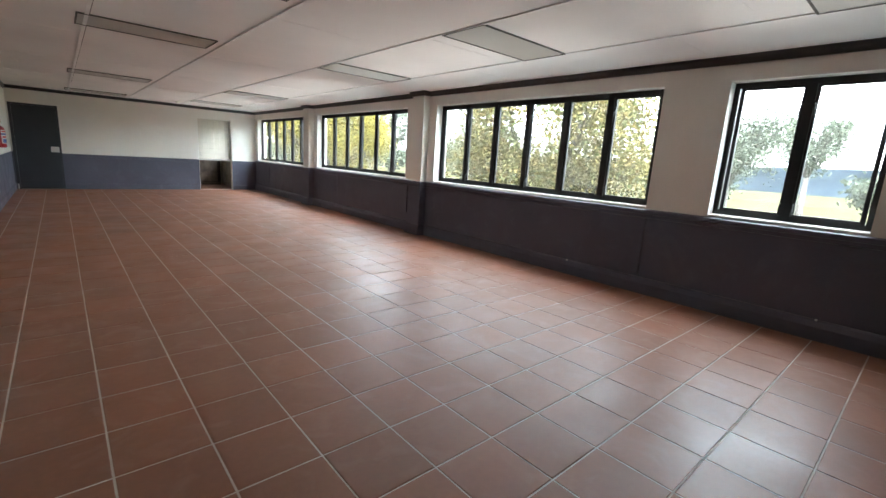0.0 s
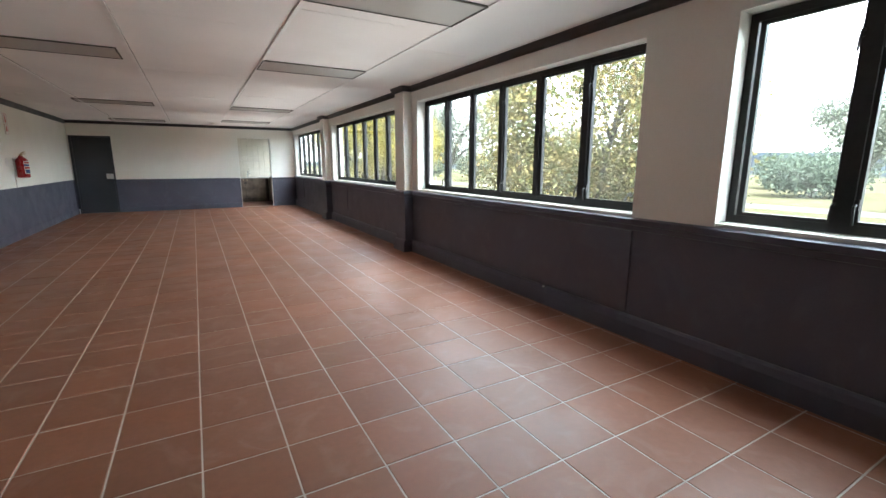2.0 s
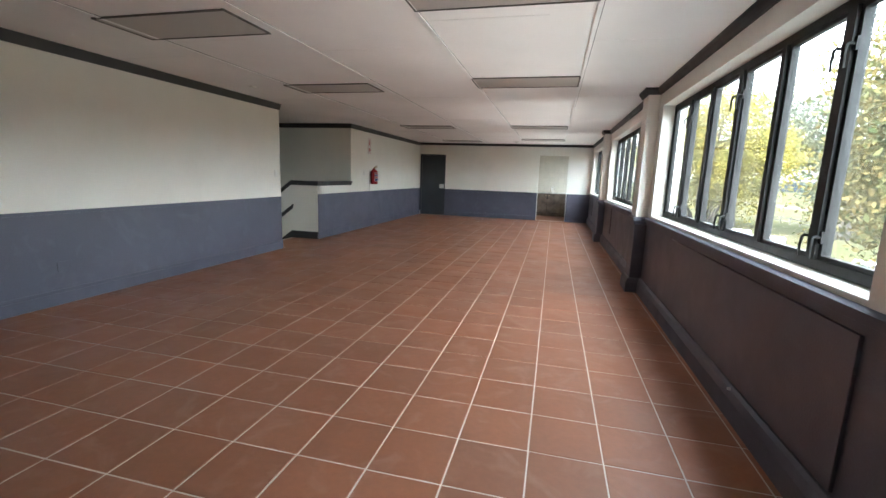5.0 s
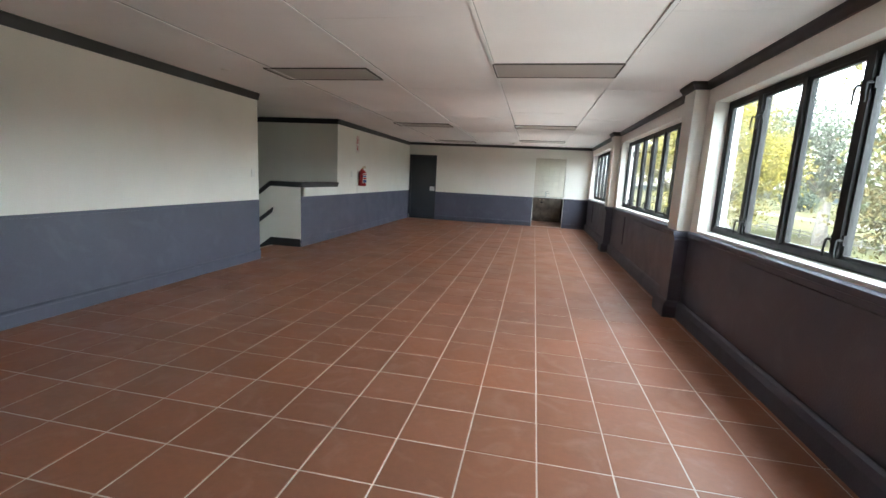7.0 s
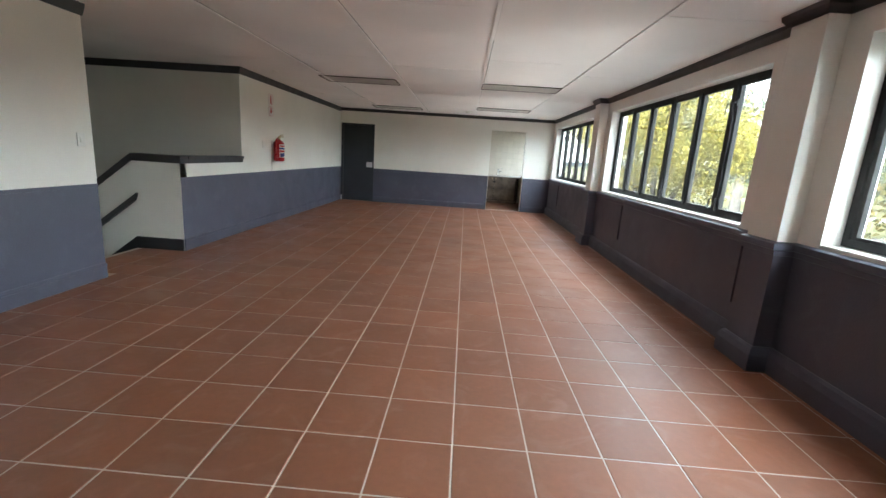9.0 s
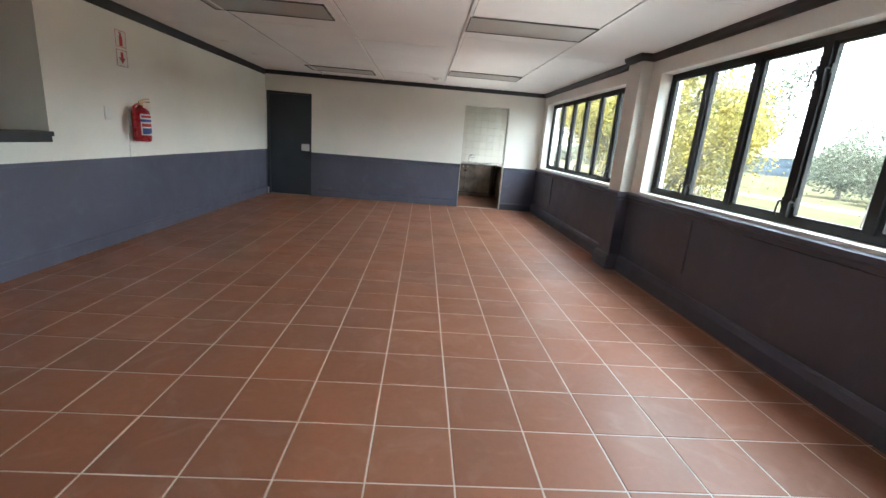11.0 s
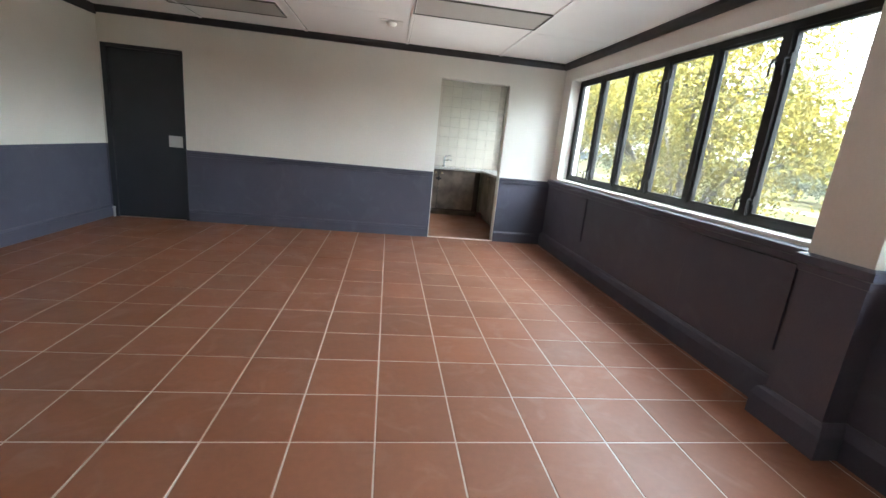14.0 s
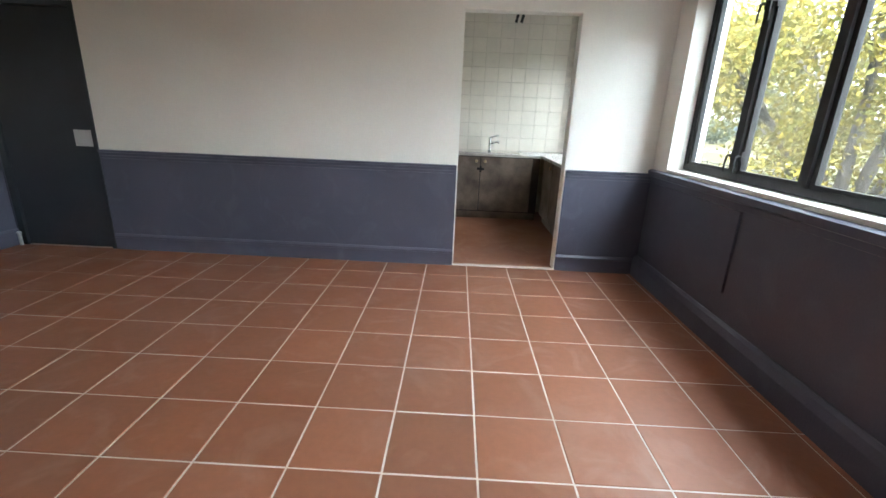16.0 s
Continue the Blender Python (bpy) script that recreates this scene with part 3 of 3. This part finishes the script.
for k in range(7):
    boxes("step", [(XB - 0.23 * (k + 1), XB - 0.23 * k, YA, YB - 0.001, -0.175 * (k + 1) - 0.9, -0.175 * (k + 1))], TILE, stair)

# ---- fittings ----
LAMPS = [(2.71, 0.27), (2.70, 2.76), (2.70, 5.34), (2.70, 9.88), (2.70, 13.05), (0.19, 3.05), (0.19, 5.50), (0.19, 9.98), (0.19, 13.88)]
first = None
for lx, ly in LAMPS:
    if first:
        copy_thing(first, pose(lx, ly, ZC))
        continue
    first = placed("ceiling_light", lx, ly, ZC, "unlit recessed ceiling light with a dull prismatic cover", "ceiling light", "ceiling lights", "")
    lw, lh = 1.19, 0.53
    boxes("frame", [(0, lw, 0, 0.014, -0.012, 0.004), (0, lw, lh - 0.014, lh, -0.012, 0.004), (0, 0.014, 0.014, lh - 0.014, -0.012, 0.004), (lw - 0.014, lw, 0.014, lh - 0.014, -0.012, 0.004)], JOINT, first)
    boxes("diffuser", [(0.014, lw - 0.014, 0.014, lh - 0.014, -0.007, -0.003)], DIFF, first, "dull grey prismatic cover")
smoke = tagged(new("smoke_detector"), "white round smoke detector on the ceiling", "detector")
bm = bmesh.new()
lathe(bm, [(0.06, 2.455), (0.06, 2.445), (0.05, 2.435), (0.042, 2.42), (0.02, 2.415)], 2.5, 14.02, 20)
part("body", bm, PLASTIC, smoke, smooth=True)
boxes("base", [(2.38, 2.62, 13.93, 14.11, 2.452, 2.461)], PLASTIC, smoke)
for sx, sy in ((-0.45, 9.9), (-0.5, 12.3), (-0.4, 13.2), (-0.35, 5.6)):
    bm = bmesh.new()
    lathe(bm, [(0.05, ZC + 0.001), (0.05, ZC - 0.006), (0.04, ZC - 0.009)], sx, sy, 16)
    tagged(done("ceiling_rose", bm, PLASTIC), "small round white ceiling cover plate", "cover plate", "ceiling covers")
sw = tagged(new("light_switch"), "white plastic light switch on the wall", "switch")
boxes("plate", [(XL, XL + 0.009, 6.80, 6.88, 1.25, 1.37)], PLASTIC, sw, bevel=0.003)
boxes("rocker", [(XL + 0.009, XL + 0.014, 6.825, 6.855, 1.285, 1.335)], PLASTIC, sw, bevel=0.002)
blank = tagged(new("blank_plate"), "white blank cover plate on the wall beside the extinguisher", "cover plate")
boxes("plate", [(XL, XL + 0.008, 10.38, 10.47, 1.30, 1.43)], PLASTIC, blank, bevel=0.003)
for zz in (1.31, 1.41):
    boxes("screw_cap", [(XL + 0.008, XL + 0.010, 10.42, 10.43, zz, zz + 0.01)], PLASTIC, blank)
tagged(boxes("socket_cover", [(XL + 0.002, XL + 0.010, 3.35, 3.45, 0.32, 0.42)], BLUE, bevel=0.003), "painted-over blank socket cover on the dado", "cover plate")

EX, EY = XL + 0.110, 10.79
ext = tagged(new("fire_extinguisher"), "red fire extinguisher hung on the white wall", "fire extinguisher")
bm = bmesh.new()
lathe(bm, [(0.074, 1.09), (0.086, 1.10), (0.09, 1.115), (0.09, 1.38), (0.082, 1.415), (0.055, 1.445), (0.028, 1.455), (0.026, 1.475)], EX, EY, 28)
part("cylinder", bm, RED, ext, smooth=True)
bm = bmesh.new()
box(bm, EX - 0.018, EX + 0.018, EY - 0.02, EY + 0.03, 1.472, 1.50)
tube(bm, [(EX, EY - 0.02, 1.50), (EX + 0.02, EY + 0.05, 1.515), (EX + 0.04, EY + 0.11, 1.52)], [0.01, 0.009, 0.008], 6)
tube(bm, [(EX, EY - 0.02, 1.51), (EX + 0.02, EY + 0.04, 1.54), (EX + 0.04, EY + 0.10, 1.555)], [0.01, 0.009, 0.008], 6)
part("valve_handle", bm, BRASS, ext, "brass squeeze handle")
bm = bmesh.new()
tube(bm, [(EX, EY - 0.02, 1.485), (EX, EY - 0.06, 1.485), (EX, EY - 0.115, 1.45), (EX, EY - 0.12, 1.35), (EX, EY - 0.11, 1.2), (EX, EY - 0.105, 1.14)], [0.009, 0.011, 0.012, 0.012, 0.012, 0.016], 8)
part("hose", bm, RED, ext, "red hose looped down beside the cylinder", smooth=True)


def label_patch(a0, a1, z0, z1, r, material, text):
    bm = bmesh.new()
    n = 10
    ring = [[bm.verts.new((EX + r * math.cos(a0 + (a1 - a0) * i / n), EY + r * math.sin(a0 + (a1 - a0) * i / n), z)) for i in range(n + 1)] for z in (z0, z1)]
    for i in range(n):
        bm.faces.new((ring[0][i], ring[0][i + 1], ring[1][i + 1], ring[1][i]))
    part("label", bm, material, ext, text)


A0, A1 = -1.1, 0.75
label_patch(A0, A1, 1.16, 1.385, 0.0915, PAPER, "white printed label with unreadable lines")
label_patch(A0 + 0.1, A1 - 0.1, 1.345, 1.37, 0.0925, REDINK, "")
label_patch(A0, A1, 1.30, 1.33, 0.0925, BLUEINK, "")
label_patch(A0 + 0.15, A1 - 0.9, 1.17, 1.235, 0.0925, BLUEINK, "")
label_patch(A0 + 0.95, A1 - 0.15, 1.18, 1.24, 0.0925, BLUEINK, "")
label_patch(A0 + 0.1, A1 - 0.1, 1.25, 1.285, 0.0925, REDINK, "")
boxes("bracket", [(XL, EX - 0.07, EY - 0.03, EY + 0.03, 1.25, 1.42), (XL, XL + 0.01, EY - 0.05, EY + 0.05, 1.2, 1.45)], PLASTIC, ext)
tagged(boxes("cable_trunking", [(XL, XL + 0.012, EY - 0.07, EY - 0.05, ZD, 1.2)], PLASTIC), "thin white conduit below the extinguisher", "conduit")


def wall_sign(z0, z1, label):
    s = tagged(new("safety_sign"), label, "sign", "safety signs")
    ya, yb = 10.64, 10.82
    boxes("plate", [(XL, XL + 0.004, ya, yb, z0, z1)], PAPER, s)
    e = 0.008
    boxes("border", [(XL + 0.004, XL + 0.0055, ya + e, yb - e, z0 + e, z0 + e + 0.004), (XL + 0.004, XL + 0.0055, ya + e, yb - e, z1 - e - 0.004, z1 - e), (XL + 0.004, XL + 0.0055, ya + e, ya + e + 0.004, z0 + e, z1 - e), (XL + 0.004, XL + 0.0055, yb - e - 0.004, yb - e, z0 + e, z1 - e)], REDINK, s)
    return s, (ya + yb) / 2


s1, cy = wall_sign(2.04, 2.22, "white sign with a red extinguisher symbol")
boxes("symbol", [(XL + 0.004, XL + 0.006, cy - 0.025, cy + 0.025, 2.06, 2.155), (XL + 0.004, XL + 0.006, cy - 0.012, cy + 0.012, 2.155, 2.185), (XL + 0.004, XL + 0.006, cy - 0.03, cy + 0.012, 2.185, 2.195)], REDINK, s1)
s2, cy = wall_sign(1.85, 2.03, "white sign with a red arrow pointing down")
bm = bmesh.new()
pts = [(-0.02, 2.0), (0.02, 2.0), (0.02, 1.945), (0.05, 1.945), (0.0, 1.885), (-0.05, 1.945), (-0.02, 1.945)]
f0 = [bm.verts.new((XL + 0.0045, cy + a, b)) for a, b in pts]
f1 = [bm.verts.new((XL + 0.006, cy + a, b)) for a, b in pts]
bm.faces.new(f1)
for i in range(7):
    bm.faces.new((f0[i], f0[(i + 1) % 7], f1[(i + 1) % 7], f1[i]))
part("arrow", bm, REDINK, s2)

# small metal stubs on the skirting of the window wall
for sy in (0.53, 3.03):
    bm = bmesh.new()
    tube(bm, [(XW - 0.044, sy, 0.185), (XW - 0.06, sy, 0.185)], [0.01, 0.008], 8)
    tagged(done("floor_bolt", bm, ALU), "small metal stub on the window wall skirting", "bolt", "skirting bolts")

# ---- outside ----
GZ = -3.4
bm = bmesh.new()
gx = [5.08, 9, 15, 25, 45, 90, 200, 500, 1500]
gy = [-1500, -400, -120, -40, -10, 5, 20, 40, 80, 200, 600, 2500]
grid = [[bm.verts.new((x, y, GZ - (0.0 if x < 20 else 0.006 * (min(x, 120) - 20)))) for y in gy] for x in gx]
for i in range(len(gx) - 1):
    for j in range(len(gy) - 1):
        bm.faces.new((grid[i][j], grid[i + 1][j], grid[i + 1][j + 1], grid[i][j + 1]))
tagged(done("ground", bm, GRASS), "dry green lawn sloping away from the building", "ground", "", "structure")
tagged(boxes("parking", [(6.5, 20, -30, 60, GZ - 0.1, GZ + 0.02)], ASPH), "grey asphalt parking yard beside the building", "pavement", "", "structure")
tagged(boxes("road", [(58, 64, -400, 500, GZ - 0.35, GZ - 0.2)], PLANK), "pale road beyond the lawn", "road", "", "structure")


def tree(x, y, h, r, trunk_r, leaf, count, size, label, lean=0.0, clump=26, base=0.34, seed=1, puff=0.17):
    rnd = random.Random(seed)
    t = placed("tree", x, y, GZ, label, "tree", "", "")
    bm = bmesh.new()
    top = Vector((lean, 0, h * base))
    tube(bm, [(0, 0, -0.3), (lean * 0.3, 0.05, h * base * 0.5), tuple(top)], [trunk_r * 1.25, trunk_r, trunk_r * 0.8], 10)
    ends = []
    for k in range(8):
        a = 2 * math.pi * k / 8 + rnd.uniform(-0.3, 0.3)
        reach = r * rnd.uniform(0.5, 0.85)
        up = h * rnd.uniform(0.22, 0.55)
        mid = top + Vector((math.cos(a) * reach * 0.45, math.sin(a) * reach * 0.45, up * 0.5))
        end = top + Vector((math.cos(a) * reach, math.sin(a) * reach, up))
        tube(bm, [tuple(top - Vector((0, 0, 0.3))), tuple(mid), tuple(end)], [trunk_r * 0.55, trunk_r * 0.32, trunk_r * 0.1], 7)
        ends += [mid, end]
        for q in range(4):
            b = a + rnd.uniform(-1.0, 1.0)
            tip = mid.lerp(end, rnd.uniform(0.2, 0.9)) + Vector((math.cos(b), math.sin(b), rnd.uniform(-0.1, 0.8))) * r * rnd.uniform(0.25, 0.5)
            s = mid.lerp(end, rnd.uniform(0.0, 0.5))
            tube(bm, [tuple(s), tuple((s + tip) / 2 + Vector((0, 0, 0.1))), tuple(tip)], [trunk_r * 0.2, trunk_r * 0.12, trunk_r * 0.04], 5)
            ends.append(tip)
    part("trunk", bm, BARK, t, smooth=True)
    rs = np.random.RandomState(seed)
    cz = h * (base + 1.0) / 2
    cent = [np.array(e) for e in ends]
    while len(cent) < clump + len(ends):
        d = rs.normal(size=3)
        d /= np.linalg.norm(d)
        cent.append(np.array((lean, 0, cz)) + d * np.array((r, r, h * (1 - base) / 2)) * rs.uniform(0.55, 1.0))
    cent = np.array(cent)
    idx = rs.randint(len(cent), size=count)
    pos = cent[idx] + rs.normal(size=(count, 3)) * r * puff
    u = rs.normal(size=(count, 3))
    u /= np.linalg.norm(u, axis=1)[:, None]
    w = np.cross(u, rs.normal(size=(count, 3)))
    w /= np.linalg.norm(w, axis=1)[:, None]
    sz = size * rs.uniform(0.6, 1.3, size=(count, 1))
    v = np.stack([pos - u * sz, pos + w * sz * 0.5, pos + u * sz, pos - w * sz * 0.5], axis=1).reshape(-1, 3)
    me = bpy.data.meshes.new("crown")
    me.from_pydata(v.tolist(), [], np.arange(count * 4).reshape(-1, 4).tolist())
    me.materials.append(leaf)
    c = new("crown", me)
    c.parent = t
    return t


tree(9.0, 18.0, 9.0, 2.5, 0.2, LEAF_YELLOW, 42000, 0.046, "autumn tree with yellow-green leaves and spreading limbs", seed=3, puff=0.125)
tree(9.6, 6.9, 7.9, 2.45, 0.17, LEAF_MIX, 60000, 0.048, "tree with green leaves turning orange", seed=5, puff=0.14)
tree(31, 50, 14, 6.5, 0.5, LEAF_HAZE, 26000, 0.15, "large pale green tree in the distance", seed=8)
tree(24, 58, 15, 7, 0.5, LEAF_HAZE, 26000, 0.16, "large grey-green tree in the distance", seed=9)
tree(38, 38, 9, 4.2, 0.4, LEAF_HAZE, 20000, 0.11, "grey-green tree on the lawn", seed=11)
tree(42, 12.2, 10.2, 3.0, 0.35, LEAF_HAZE, 16000, 0.11, "tall thin-crowned gum tree on the lawn", base=0.4, seed=12)
tree(62, 10.4, 12, 3.0, 0.3, LEAF_HAZE, 9000, 0.16, "tall thin-crowned gum tree on the lawn", base=0.45, seed=13)
rnd = random.Random(4)
for k in range(16):
    d = rnd.uniform(75, 120)
    tree(d, -40 + 22 * k + rnd.uniform(-6, 6), rnd.uniform(5, 9), rnd.uniform(4, 7), 0.4, rnd.choice((LEAF_HAZE, LEAF_DARK)), 4000, 0.42, "distant green tree below the hills", base=0.2, seed=40 + k)


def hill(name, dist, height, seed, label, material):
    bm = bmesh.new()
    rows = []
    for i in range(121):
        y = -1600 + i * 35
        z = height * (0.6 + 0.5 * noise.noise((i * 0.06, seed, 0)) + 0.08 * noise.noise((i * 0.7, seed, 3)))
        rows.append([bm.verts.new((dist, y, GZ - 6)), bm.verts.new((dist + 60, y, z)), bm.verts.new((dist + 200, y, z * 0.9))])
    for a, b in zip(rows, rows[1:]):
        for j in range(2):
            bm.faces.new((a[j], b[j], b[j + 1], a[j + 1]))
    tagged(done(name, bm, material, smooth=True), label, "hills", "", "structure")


# far ridges, their haze carried by the HILL colour alone
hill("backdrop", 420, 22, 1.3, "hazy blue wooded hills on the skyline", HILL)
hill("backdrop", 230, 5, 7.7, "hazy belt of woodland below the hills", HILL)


def car(x, y, rz, label):
    c = tagged(new("car"), label, "car", "parked cars")
    c.matrix_world = pose(x, y, GZ + 0.02, 0, 0, rz)
    body = slab([(-2.1, 0.25), (-2.15, 0.6), (-1.9, 0.85), (-1.2, 0.95), (0.9, 0.95), (1.9, 0.82), (2.1, 0.6), (2.1, 0.25)], -0.85, 0.85)
    part("body", body, CARW, c, bevel=0.05)
    part("cabin", slab([(-1.5, 0.93), (-1.0, 1.42), (0.3, 1.44), (1.0, 0.93)], -0.72, 0.72), TINT, c, "dark windows", bevel=0.04)
    boxes("roof", [(-1.0, 0.3, -0.7, 0.7, 1.42, 1.47)], CARW, c, bevel=0.02)
    for wx in (-1.3, 1.3):
        for wy in (-0.8, 0.8):
            bm = bmesh.new()
            tube(bm, [(wx, wy - 0.1, 0.31), (wx, wy + 0.1, 0.31)], [0.31, 0.31], 16)
            part("wheel", bm, BLACK, c)


car(18.0, 33.5, 70, "white car parked on the yard")
car(18.5, 24.5, 80, "white car parked on the yard")
car(17.5, 37.5, 75, "white car parked on the yard")
fence = tagged(new("boundary_fence"), "low pale fence along the lawn", "fence")
for k in range(30):
    boxes("post", [(34, 34.12, 4 + k * 2.5, 4.12 + k * 2.5, GZ - 0.4, GZ + 0.9)], PLANK, fence)
boxes("fence_rail", [(34.02, 34.10, 4, 77, GZ + 0.62, GZ + 0.74)], PLANK, fence)
boxes("fence_rail", [(34.02, 34.10, 4, 77, GZ + 0.22, GZ + 0.34)], PLANK, fence)

# ---- floor: screed with tiles proud of it ----
T = 0.365
X0T, Y0T = 3.67, 2.35
floor = tagged(boxes("floor", [(XL - 0.14, XW, YS, YN + 0.125, -0.25, -0.0022), (-1.5, XL - 0.14, YA, YB, -0.25, -0.0022)], GROUT), "terracotta tiled floor with pale grout joints", "floor", "", "structure")


def tile_mesh(w, d):
    bm = bmesh.new()
    b, g = 0.003, 0.0
    lo = [bm.verts.new((x, y, -0.006)) for x, y in ((-w, -d), (w, -d), (w, d), (-w, d))]
    md = [bm.verts.new((x, y, -b)) for x, y in ((-w, -d), (w, -d), (w, d), (-w, d))]
    hi = [bm.verts.new((x, y, 0)) for x, y in ((-w + b, -d + b), (w - b, -d + b), (w - b, d - b), (-w + b, d - b))]
    for p, q in ((lo, md), (md, hi)):
        for i in range(4):
            bm.faces.new((p[i], p[(i + 1) % 4], q[(i + 1) % 4], q[i]))
    bm.faces.new(hi)
    me = bpy.data.meshes.new("tile")
    bm.to_mesh(me)
    bm.free()
    me.materials.append(TILE)
    return me


GJ = 0.0065
whole = tile_mesh((T - GJ) / 2, (T - GJ) / 2)
rv, rf = [], []
rnd = random.Random(9)
for i in range(-14, 5):
    xa, xb = X0T + T * i + GJ / 2, X0T + T * (i + 1) - GJ / 2
    for j in range(-14, 36):
        ya, yb = Y0T + T * j + GJ / 2, Y0T + T * (j + 1) - GJ / 2
        x0, x1, y0, y1 = max(xa, XL), min(xb, XW), max(ya, YS), min(yb, YN)
        if YA < (ya + yb) / 2 < YB:
            x0 = max(xa, -1.5)
        if x1 - x0 < 0.01 or y1 - y0 < 0.01:
            continue
        full = x1 - x0 > T - GJ - 0.002 and y1 - y0 > T - GJ - 0.002
        dz = rnd.uniform(-0.0008, 0.0008)
        if full and -7 <= i <= 2 and 0 <= j <= 29:
            o = new("tile", whole)
            o.parent = floor
            o.matrix_basis = pose((xa + xb) / 2, (ya + yb) / 2, dz, rnd.uniform(-0.12, 0.12), rnd.uniform(-0.12, 0.12), 0)
            continue
        n = len(rv)
        b = 0.003
        rv += [(x0, y0, dz - b), (x1, y0, dz - b), (x1, y1, dz - b), (x0, y1, dz - b), (x0 + b, y0 + b, dz), (x1 - b, y0 + b, dz), (x1 - b, y1 - b, dz), (x0 + b, y1 - b, dz)]
        rf += [(n + 4, n + 5, n + 6, n + 7)] + [(n + k, n + (k + 1) % 4, n + 4 + (k + 1) % 4, n + 4 + k) for k in range(4)]
me = bpy.data.meshes.new("outer_tiles")
me.from_pydata(rv, [], rf)
me.materials.append(TILE)
rest = tagged(new("outer_tiles", me), "terracotta floor tiles along the edges of the room", "", "", "stuff")
rest.parent = floor

# white wall tiles of the kitchenette
WT = 0.183
tw = (WT - 0.003) / 2
bm = bmesh.new()
for z in (0.0,):
    v0 = [bm.verts.new(p) for p in ((-tw, 0, -tw), (tw, 0, -tw), (tw, 0, tw), (-tw, 0, tw))]
    v1 = [bm.verts.new(p) for p in ((-tw + 0.002, -0.005, -tw + 0.002), (tw - 0.002, -0.005, -tw + 0.002), (tw - 0.002, -0.005, tw - 0.002), (-tw + 0.002, -0.005, tw - 0.002))]
    for i in range(4):
        bm.faces.new((v0[i], v0[(i + 1) % 4], v1[(i + 1) % 4], v1[i]))
    bm.faces.new(v1)
wme = bpy.data.meshes.new("wall_tile")
bm.to_mesh(wme)
bm.free()
wme.materials.append(WTILE)
for i in range(13):
    for j in range(10):
        o = new("wall_tile", wme)
        o.parent = wall_kitchen
        o.matrix_basis = pose(2.31 + WT * i, KY - 0.001, CT + 0.095 + WT * j, rnd.uniform(-0.2, 0.2), 0, rnd.uniform(-0.2, 0.2))
